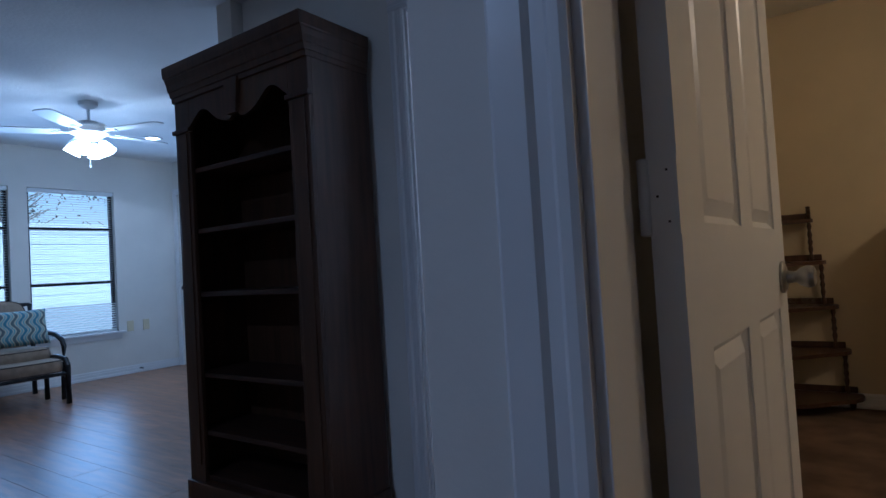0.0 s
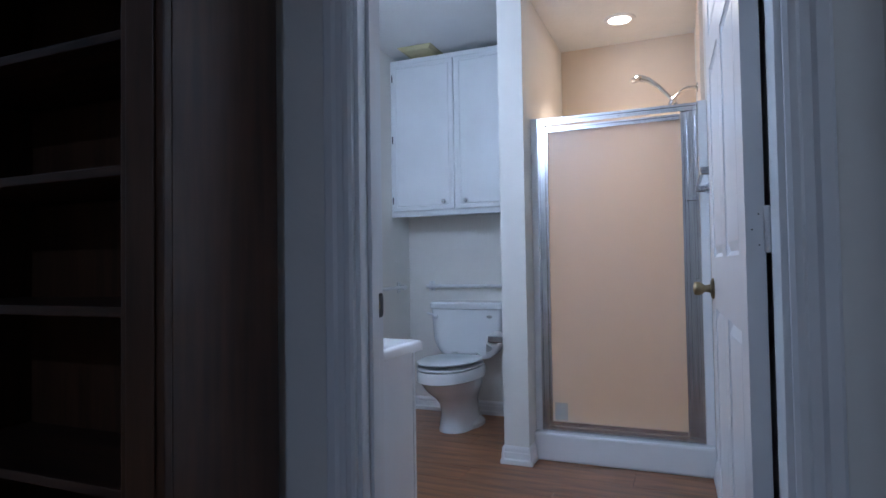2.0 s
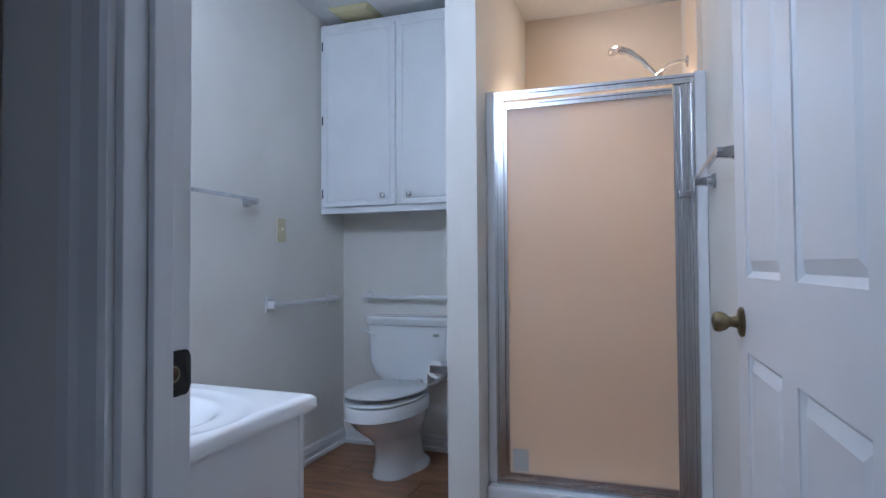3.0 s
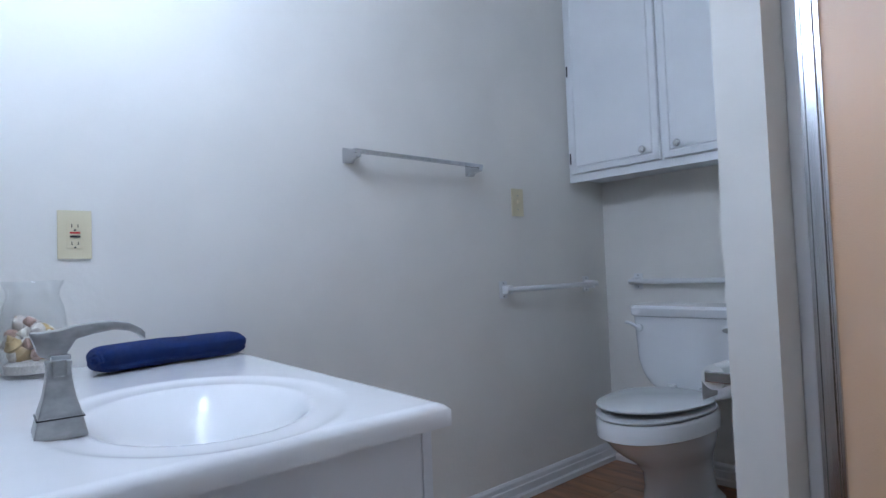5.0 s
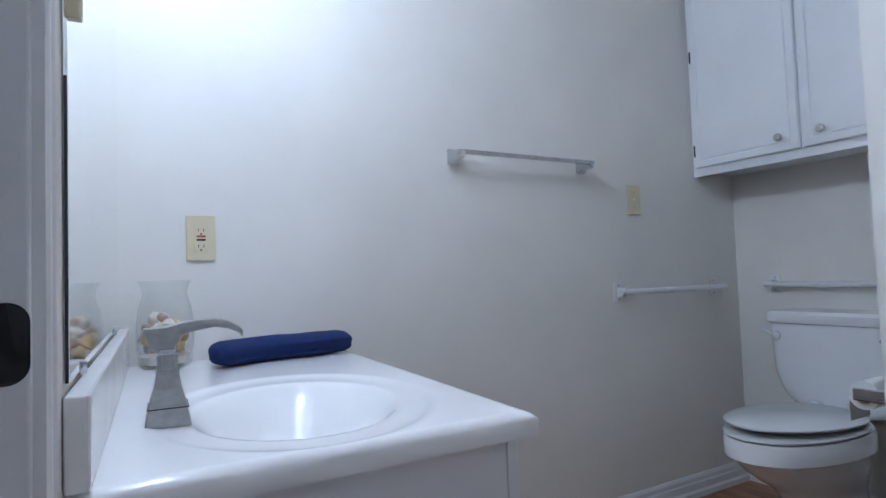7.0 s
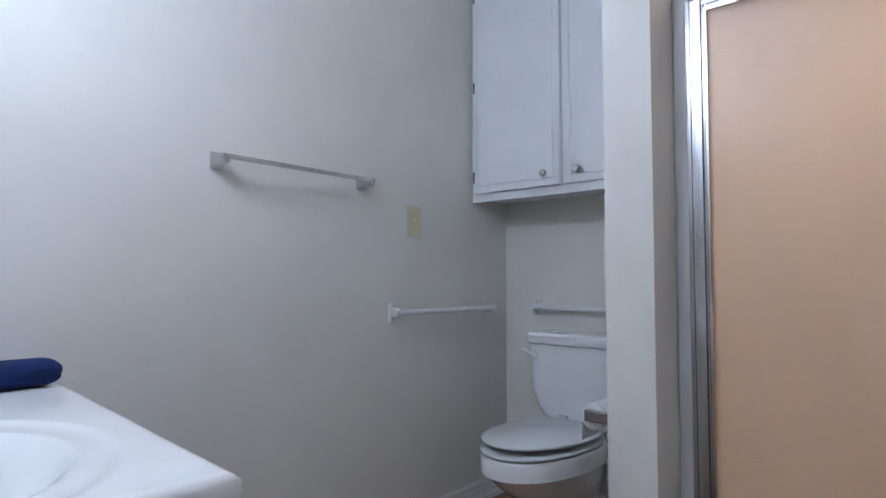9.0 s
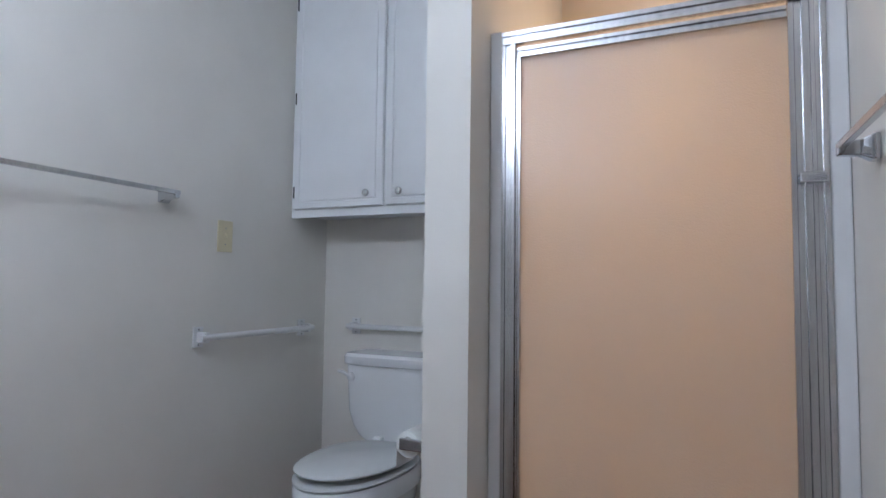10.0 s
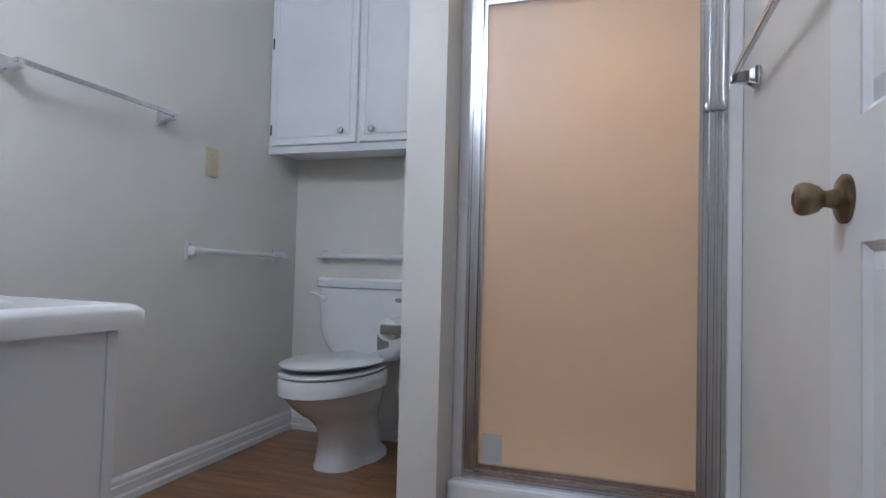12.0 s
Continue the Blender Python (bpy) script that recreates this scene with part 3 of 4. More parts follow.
tube(bm, [(0.045 + 0.024 * math.cos(a) * (1 - a / 14), -0.184 - 0.0005 * a, 0.0 + 0.02 * math.sin(a) * (1 - a / 14)) for a in np.linspace(0, 9, 30)], 0.0045, 6)
part("rolled_end", bm, NAVY, tw, smooth=True)

# mirror over the backsplash
mi = thing("mirror", Matrix(), "large frameless wall mirror above the vanity", "mirror")
pbox("glass", (XL + 0.06, VX - 0.02, YD + 0.001, YD + 0.005, VT + 0.105, 1.72), MIRROR, mi, 0)
pbox("edge", (VX - 0.02, VX - 0.017, YD + 0.0015, YD + 0.0045, VT + 0.105, 1.165), BLACK, mi, 0, "dark worn mirror edge")
for cx in (-2.2, -1.6):
    pbox("clip", (cx, cx + 0.008, YD + 0.001, YD + 0.009, VT + 0.097, VT + 0.113), CHROME, mi, 0.001, "small clear mirror clip")
pbox("clip", (VX - 0.03, VX - 0.015, YD + 0.002, YD + 0.018, 1.225, 1.26), IVORY, mi, 0.003, "ivory plastic mirror clip")

askew(mi)
vl = thing("vanity_light", Matrix(), "vanity light bar with three round bulbs above the mirror", "wall lamp")
pbox("back_plate", (-2.13, -1.43, YD + 0.001, YD + 0.03, 2.02, 2.14), CHROME, vl)
for i in range(3):
    bm = bmesh.new()
    bmesh.ops.create_uvsphere(bm, u_segments=20, v_segments=12, radius=0.045, matrix=Matrix.Translation((-1.98 + 0.2 * i, YD + 0.085, 2.08)))
    b = part("bulb", bm, BULB, vl, "lit round frosted bulb", True)
    b.visible_shadow = False

askew(vl)

# ---- wall plates ----
ol = thing("outlet", (XL, 2.933, 1.072), "ivory ground-fault outlet with red test button", "outlet")
pbox("plate", (0.0005, 0.006, -0.036, 0.036, -0.0585, 0.0585), IVORY, ol, 0.002)
pbox("receptacle", (0.006, 0.008, -0.017, 0.017, -0.034, 0.034), IVORY, ol, 0.0008)
pbox("test_button", (0.008, 0.0095, -0.011, 0.011, 0.002, 0.007), RED, ol, 0.0005, "red test button")
pbox("reset_button", (0.008, 0.0095, -0.011, 0.011, -0.007, -0.002), BLACK, ol, 0.0005, "black reset button")
for dz in (0.021, -0.021):
    for dy, h in ((-0.0065, 0.004), (0.0065, 0.0035)):
        pbox("slot", (0.008, 0.0084, dy - 0.001, dy + 0.001, dz - h, dz + h), BLACK, ol, 0)
    pbox("slot", (0.008, 0.0084, -0.002, 0.002, dz - 0.012, dz - 0.008), BLACK, ol, 0)
for dz in (0.05, -0.05):
    pbox("screw", (0.006, 0.0067, -0.0025, 0.0025, dz - 0.0025, dz + 0.0025), IVORY, ol, 0)
sw = thing("light_switch", (XL, 4.553, 1.228), "ivory toggle light switch plate on the wall", "switch")
pbox("plate", (0.0005, 0.006, -0.036, 0.036, -0.0585, 0.0585), IVORY, sw, 0.002)
pbox("toggle", (0.006, 0.016, -0.004, 0.004, -0.004, 0.010), IVORY, sw, 0.001)
for dz in (0.03, -0.03):
    pbox("screw", (0.006, 0.0067, -0.0025, 0.0025, dz - 0.0025, dz + 0.0025), NICKEL, sw, 0)


# ---- towel bars ----
def square_bar(at, length, label, barmat, rot=0):
    """Chrome towel bar along +y, standing off a wall on its -x side."""
    tb = thing("towel_bar", at @ pose(0, 0, 0, 0, 0, rot), label, "towel bar")
    for y in (0, length):
        bm = bmesh.new()
        prev = []
        for x, h in ((0.001, 0.026), (0.012, 0.025), (0.03, 0.016), (0.062, 0.013), (0.07, 0.012)):
            prev.append([bm.verts.new((x, y + sy * h * 0.75, sz * h)) for sy, sz in ((-1, -1), (1, -1), (1, 1), (-1, 1))])
        skin(bm, prev)
        part("bracket", bevelled(bm, 0.003, 2), CHROME, tb)
    pbox("bar", (0.055, 0.069, -0.014, length + 0.014, 0.0, 0.014), barmat, tb, 0.002)
    return tb


square_bar(pose(XL, 3.713, 1.342), 0.56, "square chrome towel bar on the painted wall", ALU)
square_bar(pose(east(4.25), 4.25, 1.332), 0.56, "square chrome towel bar beside the shower", ALU, 181)


def white_bar(at, length, label):
    """White enamelled bar along +y, standing off a wall on its -x side."""
    tb = thing("towel_rail", at, label, "towel rail")
    for y in (0, length):
        bm = bmesh.new()
        box(bm, 0.001, 0.008, y - 0.022, y + 0.022, -0.036, 0.036)
        box(bm, 0.006, 0.052, y - 0.009, y + 0.009, -0.018, 0.018)
        part("bracket", bevelled(bm, 0.003, 2), TRIM, tb)
        for dz in (-0.027, 0.027):
            bm = bmesh.new()
            lathe(bm, [(0.004, 0), (0.003, 0.0015)], 10, pose(0.008, y, dz, 0, 90, 0))
            part("screw", bm, NICKEL, tb)
    bm = bmesh.new()
    tube(bm, [(0.045, -0.025, 0), (0.045, length + 0.03, 0)], 0.0115, 16)
    part("bar", bm, TRIM, tb, smooth=True)
    return tb


white_bar(pose(XL, 4.441, 0.863), 0.577, "white enamelled towel rail on the wall")
white_bar(pose(-2.262, YB, 0.867, 0, 0, -90), 0.68, "white enamelled towel rail above the toilet")

# ---- wall cabinet over the toilet ----
wc = thing("wall_cabinet", Matrix(), "white painted two-door wall cabinet above the toilet", "cabinet")
CF, CB, CT = 4.938, 1.338, 2.40
bm = bmesh.new()
box(bm, XL + 0.001, PL - 0.001, CF + 0.018, YB - 0.001, CB + 0.02, CT)
part("body", bm, CABPAINT, wc)
bm = bmesh.new()
for x0, x1, z0, z1 in ((XL + 0.001, XL + 0.02, CB, CT), (-1.515, PL - 0.001, CB, CT), (XL + 0.02, -1.515, CB, CB + 0.04), (XL + 0.02, -1.515, CT - 0.03, CT), (-1.985, -1.955, CB + 0.04, CT - 0.03)):
    box(bm, x0, x1, CF, CF + 0.018, z0, z1)
part("face_frame", bm, CABPAINT, wc)
for a, b, kx in ((XL + 0.022, -1.979, -2.046), (-1.963, -1.512, -1.895)):
    bm = bmesh.new()
    z0, z1 = CB + 0.035, CT - 0.035

    def ring(i, y):
        return [bm.verts.new(p) for p in ((a + i, y, z0 + i), (b - i, y, z0 + i), (b - i, y, z1 - i), (a + i, y, z1 - i))]
    skin(bm, [ring(0, CF - 0.0005), ring(0, CF - 0.012), ring(0.004, CF - 0.017), ring(0.026, CF - 0.018), ring(0.029, CF - 0.014), ring(0.033, CF - 0.014), ring(0.036, CF - 0.018), ring(0.045, CF - 0.018)])
    dr = part("door", bm, CABPAINT, wc)
    bm = bmesh.new()
    lathe(bm, [(0.006, 0), (0.006, 0.01), (0.014, 0.016), (0.0155, 0.022), (0.012, 0.027), (0.001, 0.029)], 20, pose(kx, CF - 0.018, CB + 0.086, 90, 0, 0))
    part("knob", bm, CHROME, dr, "round polished knob", True)
for z in (CB + 0.11, 1.86, CT - 0.12):
    pbox("hinge", (XL + 0.014, XL + 0.0215, CF - 0.013, CF - 0.001, z - 0.025, z + 0.025), BRONZE, wc, 0.002, "small dark cabinet hinge")

# ---- toilet ----
TX = -1.95
to = thing("toilet", (TX, 4.95, 0), "white porcelain toilet with closed lid", "toilet")
bm = bmesh.new()
loft(bm, [(0.0, 0, -0.05, 0.108, 0.215, 0.20, 2.5), (0.012, 0, -0.05, 0.109, 0.216, 0.20, 2.5), (0.03, 0, -0.05, 0.103, 0.208, 0.20, 2.5), (0.10, 0, -0.055, 0.096, 0.192, 0.19, 2.4), (0.16, 0, -0.07, 0.099, 0.19, 0.20, 2.3),
          (0.205, 0, -0.10, 0.122, 0.212, 0.22, 2.15), (0.24, 0, -0.13, 0.143, 0.245, 0.24, 2.1), (0.28, 0, -0.15, 0.160, 0.285, 0.25, 2.1), (0.322, 0, -0.167, 0.170, 0.316, 0.27, 2.1), (0.329, 0, -0.17, 0.174, 0.322, 0.27, 2.1), (0.333, 0, -0.17, 0.186, 0.335, 0.27, 2.1), (0.345, 0, -0.17, 0.186, 0.335, 0.27, 2.1), (0.385, 0, -0.17, 0.186, 0.335, 0.27, 2.1), (0.395, 0, -0.17, 0.180, 0.329, 0.26, 2.1)], 48)
part("bowl", bm, PORC, to, smooth=True)
bm = bmesh.new()
loft(bm, [(0.0, 0, 0.0, 0.135, 0.16, 0.13, 2.6), (0.02, 0, 0.0, 0.133, 0.158, 0.13, 2.6), (0.045, 0, 0.0, 0.10, 0.13, 0.12, 2.6)], 40)
part("foot", bm, PORC, to, smooth=True)
for z0, z1, nm, s in ((0.398, 0.413, "seat", 1.0), (0.420, 0.435, "lid", 0.985)):
    bm = bmesh.new()
    loft(bm, [(z0, 0, -0.17, 0.176 * s, 0.327 * s, 0.2, 2.15), (z0 + 0.005, 0, -0.17, 0.183 * s, 0.335 * s, 0.205, 2.15), (z1 - 0.005, 0, -0.17, 0.183 * s, 0.335 * s, 0.205, 2.15), (z1, 0, -0.17, 0.172 * s, 0.323 * s, 0.195, 2.15)], 48)
    if nm == "lid":
        for v in bm.verts:
            v.co.z += 0.014 * max(0.0, (0.03 - v.co.y) / 0.5)
    part(nm, bm, SEATP, to, smooth=True)
for sx in (-0.07, 0.07):
    pbox("lid_hinge", (sx - 0.02, sx + 0.02, 0.03, 0.06, 0.396, 0.44), SEATP, to, 0.006)
bm = bmesh.new()
loft(bm, [(0.395, 0, 0.145, 0.12, 0.085, 0.085, 4), (0.405, 0, 0.145, 0.155, 0.087, 0.087, 4), (0.43, 0, 0.145, 0.19, 0.09, 0.09, 5), (0.47, 0, 0.145, 0.216, 0.093, 0.093, 6), (0.53, 0, 0.145, 0.234, 0.095, 0.095, 7), (0.72, 0, 0.145, 0.246, 0.098, 0.098, 7)], 48)
part("tank", bm, PORC, to, smooth=True)
bm = bmesh.new()
loft(bm, [(0.722, 0, 0.143, 0.25, 0.104, 0.1, 7), (0.727, 0, 0.143, 0.255, 0.108, 0.104, 7), (0.756, 0, 0.143, 0.256, 0.109, 0.104, 7), (0.768, 0, 0.143, 0.248, 0.10, 0.098, 7)], 48)
part("tank_lid", bm, PORC, to, smooth=True)
bm = bmesh.new()
lathe(bm, [(0.017, 0), (0.017, 0.01), (0.01, 0.016), (0.001, 0.017)], 20, pose(-0.205, 0.05, 0.672, 90, 0, 0))
tube(bm, [(-0.205, 0.036, 0.674), (-0.235, 0.034, 0.69), (-0.262, 0.034, 0.694)], [0.007, 0.007, 0.006], 10)
part("flush_handle", bm, PORC, to, smooth=True)
bm = bmesh.new()
lathe(bm, [(0.001, 0), (0.02, 0), (0.018, 0.0015), (0.001, 0.002)], 24, pose(0.17, 0.0475, 0.675, 90, 0, 0) @ Matrix.Diagonal((1, 0.5, 1, 1)))
part("badge", bm, NICKEL, to, "small grey oval badge", True)
bm = bmesh.new()
tube(bm, [(-0.16, 0.18, 0.40), (-0.17, 0.19, 0.30), (-0.19, 0.225, 0.2), (-0.19, 0.245, 0.17)], 0.006, 8)
part("supply_hose", bm, ALU, to, smooth=True)

# toilet paper holder on the partition
tp = thing("toilet_paper_holder", (PL, 4.43, 0.615), "chrome toilet paper holder with a used white roll", "paper holder")
pbox("back_plate", (-0.012, -0.001, -0.085, 0.085, -0.07, 0.07), TRIM, tp, 0.004, "white recessed back plate")
for y in (-0.065, 0.065):
    pbox("arm", (-0.10, -0.011, y - 0.006, y + 0.006, -0.016, 0.016), CHROME, tp, 0.003)
bm = bmesh.new()
tube(bm, [(-0.082, -0.058, 0), (-0.082, 0.058, 0)], 0.008, 12)
part("spindle", bm, CHROME, tp, smooth=True)
bm = bmesh.new()
for a, b in (((-0.06, -0.052, -0.004), (-0.06, 0.052, -0.004)),):
    lathe(bm, [(0.021, 0), (0.036, 0), (0.036, 0.104), (0.021, 0.104), (0.021, 0)], 28, pose(-0.082, 0.052, -0.004, 90, 0, 0), caps=False)
part("paper_roll", bm, PAPER, tp, "nearly empty paper roll", True)
pbox("hanging_sheet", (-0.119, -0.1175, -0.05, 0.05, -0.075, -0.003), PAPER, tp, 0)

# ---- shower ----
SL, SR, SY, SH, CURB = -1.318, -0.54, 4.466, 1.77, 0.142
structure(pbox("shower_curb", (PR, east(4.40), 4.40, 4.55, 0, CURB), PORC, bev=0.012), "white moulded shower curb", "shower curb")
structure(pbox("shower_base", (PR, -0.519, 4.55, SHB, 0, 0.06), PORC, bev=0.006), "white shower base", "shower base")
sd = thing("shower_door", Matrix(), "obscure glass shower door in a bright aluminium frame", "shower door")


def channel(name, x0, x1, z0, z1, depth, upright, parent):
    """An aluminium channel with grooved front."""
    bm = bmesh.new()
    d, g = depth / 2, 0.004
    if upright:
        w = x1 - x0
        prof = [(x0, -d), (x0 + 0.25 * w, -d), (x0 + 0.3 * w, -d + g), (x0 + 0.6 * w, -d + g), (x0 + 0.65 * w, -d - 0.002), (x1, -d - 0.002), (x1, d), (x0, d)]
        extrude(bm, [(u, SY + v) for u, v in prof], "z", z0, z1)
    else:
        h = z1 - z0
        prof = [(-d, z0), (-d, z0 + 0.3 * h), (-d + g, z0 + 0.36 * h), (-d + g, z0 + 0.6 * h), (-d - 0.003, z0 + 0.66 * h), (-d - 0.003, z1), (d, z1), (d, z0)]
        extrude(bm, [(SY + u, v) for u, v in prof], "x", x0, x1)
    return part(name, bm, ALU, parent)


channel("jamb", SL, SL + 0.038, CURB, SH, 0.045, True, sd)
channel("jamb", SR - 0.032, SR, CURB, SH, 0.045, True, sd)
channel("hinge_post", SR - 0.0745, SR - 0.0325, CURB + 0.028, SH - 0.036, 0.03, True, sd)
for x0, x1 in ((PR + 0.001, SL - 0.001), (SR + 0.001, east(4.45) - 0.001)):
    structure(pbox("shower_surround_flange", (x0, x1, SY - 0.02, SY + 0.06, CURB, SH + 0.01), PORC, bev=0.005), "white rounded shower surround flange", "shower surround")
channel("header", SL, SR, SH - 0.034, SH, 0.055, False, sd)
channel("sill", SL, SR, CURB, CURB + 0.026, 0.05, False, sd)
channel("door_rail", SL + 0.042, SR - 0.077, SH - 0.07, SH - 0.044, 0.03, False, sd)
channel("door_rail", SL + 0.042, SR - 0.077, CURB + 0.03, CURB + 0.05, 0.03, False, sd)
channel("door_stile", SL + 0.04, SL + 0.052, CURB + 0.03, SH - 0.044, 0.03, True, sd)
pn = pbox("glass_pane", (SL + 0.05, SR - 0.075, SY - 0.003, SY + 0.003, CURB + 0.048, SH - 0.068), OBSCURE, sd, 0)
pbox("latch", (SR - 0.06, SR - 0.002, SY - 0.034, SY - 0.0245, 1.30, 1.325), ALU, sd, 0.003)
pbox("sticker", (SL + 0.062, SL + 0.128, SY - 0.0045, SY - 0.0035, CURB + 0.055, CURB + 0.145), STICK, sd, 0, "faded grey sticker on the glass")

sh = thing("hand_shower", pose(-0.519, 5.0, 1.997) @ Matrix.Scale(0.88, 4), "chrome hand shower on a curved wall arm", "hand shower")
bm = bmesh.new()
lathe(bm, [(0.03, 0), (0.028, 0.008), (0.012, 0.012), (0.001, 0.012)], 24, pose(0, 0, 0, 0, -90, 0))
part("flange", bm, CHROME, sh, smooth=True)
bm = bmesh.new()
tube(bm, [(-0.005, 0, 0), (-0.06, 0, 0.004), (-0.10, 0, -0.012), (-0.14, 0, -0.05), (-0.15, 0, -0.065)], 0.010, 14)
part("arm", bm, CHROME, sh, smooth=True)
bm = bmesh.new()
lathe(bm, [(0.014, -0.03), (0.019, -0.02), (0.019, 0.02), (0.014, 0.03)], 18, pose(-0.155, 0, -0.075, 0, 30, 0))
part("holder", bm, CHROME, sh, smooth=True)
bm = bmesh.new()
tube(bm, [(-0.13, 0, -0.10), (-0.18, 0, -0.035), (-0.24, 0, 0.035), (-0.30, 0, 0.085), (-0.345, 0, 0.10)], [0.011, 0.013, 0.015, 0.019, 0.024], 16)
part("handle", bm, CHROME, sh, smooth=True)
bm = bmesh.new()
lathe(bm, [(0.02, -0.012), (0.038, -0.006), (0.042, 0.006), (0.036, 0.018), (0.012, 0.03), (0.001, 0.031)], 26, pose(-0.37, 0, 0.095, 0, -20, 0))
part("spray_head", bm, CHROME, sh, smooth=True)


sv = thing("shower_valve", pose(-0.519, 5.0, 1.02), "chrome shower valve with a lever handle on the surround", "shower valve")
bm = bmesh.new()
lathe(bm, [(0.075, 0), (0.075, 0.004), (0.066, 0.012), (0.03, 0.016), (0.001, 0.016)], 32, pose(0, 0, 0, 0, -90, 0))
part("escutcheon", bm, CHROME, sv, smooth=True)
bm = bmesh.new()
lathe(bm, [(0.026, 0.016), (0.024, 0.05), (0.02, 0.056), (0.001, 0.057)], 24, pose(0, 0, 0, 0, -90, 0))
part("hub", bm, CHROME, sv, smooth=True)
bm = bmesh.new()
tube(bm, [(-0.045, 0, 0), (-0.05, -0.01, -0.04), (-0.06, -0.015, -0.085)], [0.011, 0.009, 0.011], 12)
part("lever", bm, CHROME, sv, smooth=True)


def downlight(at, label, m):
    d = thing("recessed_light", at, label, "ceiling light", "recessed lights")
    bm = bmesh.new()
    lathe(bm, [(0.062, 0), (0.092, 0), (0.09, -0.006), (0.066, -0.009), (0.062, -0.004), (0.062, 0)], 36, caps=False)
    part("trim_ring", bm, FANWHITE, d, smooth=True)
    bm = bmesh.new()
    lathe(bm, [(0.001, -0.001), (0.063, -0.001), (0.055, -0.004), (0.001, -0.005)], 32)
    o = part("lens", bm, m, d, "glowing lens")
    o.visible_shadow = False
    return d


downlight((-0.933, 4.955, CEIL - 0.001), "lit warm recessed light in the shower ceiling", WARMGLOW)
# Unseen fitting added to go with the hall fill, not a known lamp.
downlight((-1.5, -0.5, CEIL - 0.001), "added white recessed fill light in the hall ceiling, out of view", LAMPGLOW)
downlight((-5.53, 3.83, CEIL - 0.001), "lit white recessed light in the living room ceiling", LAMPGLOW)

# exhaust vent cover in the bathroom ceiling
ev = thing("exhaust_vent", (-2.205, 4.935, CEIL), "yellowed plastic exhaust fan grille on the ceiling", "vent")
bm = bmesh.new()
skin(bm, [[bm.verts.new((sx * a, sy * a, z)) for sx, sy in ((-1, -1), (1, -1), (1, 1), (-1, 1))] for a, z in ((0.118, -0.001), (0.118, -0.006), (0.095, -0.022))])
part("cover", bm, VENTP, ev)
for i in range(9):
    pbox("slat", (-0.08, 0.08, -0.083 + 0.02 * i, -0.073 + 0.02 * i, -0.026, -0.0225), VENTP, ev, 0)

# ---- bookcase ----
bk = thing("bookcase", (-1.967, 2.38, 0), "tall empty dark-stained wooden bookcase with scalloped valance", "bookcase")
W, D, H = 0.452, 0.168, 1.845
for sx in (-1, 1):
    pbox("side_panel", (sx * W - (0.02 if sx > 0 else 0), sx * W + (0.02 if sx < 0 else 0), -D + 0.02, D, 0.0, H), DARKWOOD, bk, 0.002)
    x0, x1 = (W - 0.115, W) if sx > 0 else (-W, -W + 0.115)
    pbox("stile", (x0, x1, -D, -D + 0.02, 0.0, H), DARKWOOD, bk, 0.003)
    pbox("stile_fluting", (x0 + 0.02, x1 - 0.02, -D - 0.006, -D - 0.0005, 0.16, 1.66), DARKWOOD, bk, 0.003)
    pbox("capital", (x0 - 0.008, x1 + 0.010, -D - 0.014, -D + 0.012, 1.665, 1.685), DARKWOOD, bk, 0.004)
pbox("back_panel", (-W + 0.02, W - 0.02, D - 0.012, D - 0.002, 0.02, H), DARKWOOD, bk, 0)
for z in (0.10, 0.30, 0.56, 0.925, 1.212, 1.49):
    pbox("shelf", (-W + 0.021, W - 0.021, -D + 0.024, D - 0.013, z - 0.012, z + 0.01), SHELFWOOD, bk, 0.003)
pbox("top_panel", (-W, W, -D, D, H, H + 0.02), DARKWOOD, bk, 0)
pbox("plinth", (-W - 0.012, W + 0.012, -D - 0.014, D, 0.0, 0.085), DARKWOOD, bk, 0.006)
bm = bmesh.new()
n = 60
dn = []
for k in range(n + 1):
    u = -1 + 2 * k / n
    x = u * (W - 0.116)
    a = abs(u)
    z = 1.665 + 0.085 * math.exp(-((a - 0.70) / 0.27) ** 2) + 0.03 * (1 - min(1, a / 0.12))
    dn.append((x, z))
loopv = [(x, z) for x, z in dn] + [(W - 0.116, H), (-W + 0.116, H)]
f = [bm.verts.new((x, -D, z)) for x, z in loopv]
r = [bm.verts.new((x, -D + 0.02, z)) for x, z in loopv]
skin(bm, [f, r])
part("valance", bm, DARKWOOD, bk)
bm = bmesh.new()
skin(bm, [[bm.verts.new((sx * w, y, z)) for sx, y in ((-1, -D - 0.001), (1, -D - 0.001), (1, -D - 0.02), (-1, -D - 0.02))] for w, z in ((0.03, 1.68), (0.045, 1.83))])
part("keystone", bm, DARKWOOD, bk)
bm = bmesh.new()
rings = []
for o, z in ((0.0, 1.812), (0.018, 1.815), (0.018, 1.835), (0.03, 1.838), (0.036, 1.862), (0.046, 1.866), (0.052, 1.892), (0.066, 1.915), (0.066, 1.922), (0.078, 1.926), (0.082, 1.95), (0.082, 1.975), (0.0, 1.98)):
    o *= 0.56
    rings.append([bm.verts.new((x, y, z)) for x, y in ((-W - 0.4 * o, -D - o), (W + 0.4 * o, -D - o), (W + 0.4 * o, D), (-W - 0.4 * o, D))])
skin(bm, rings)
part("crown", bm, DARKWOOD, bk)

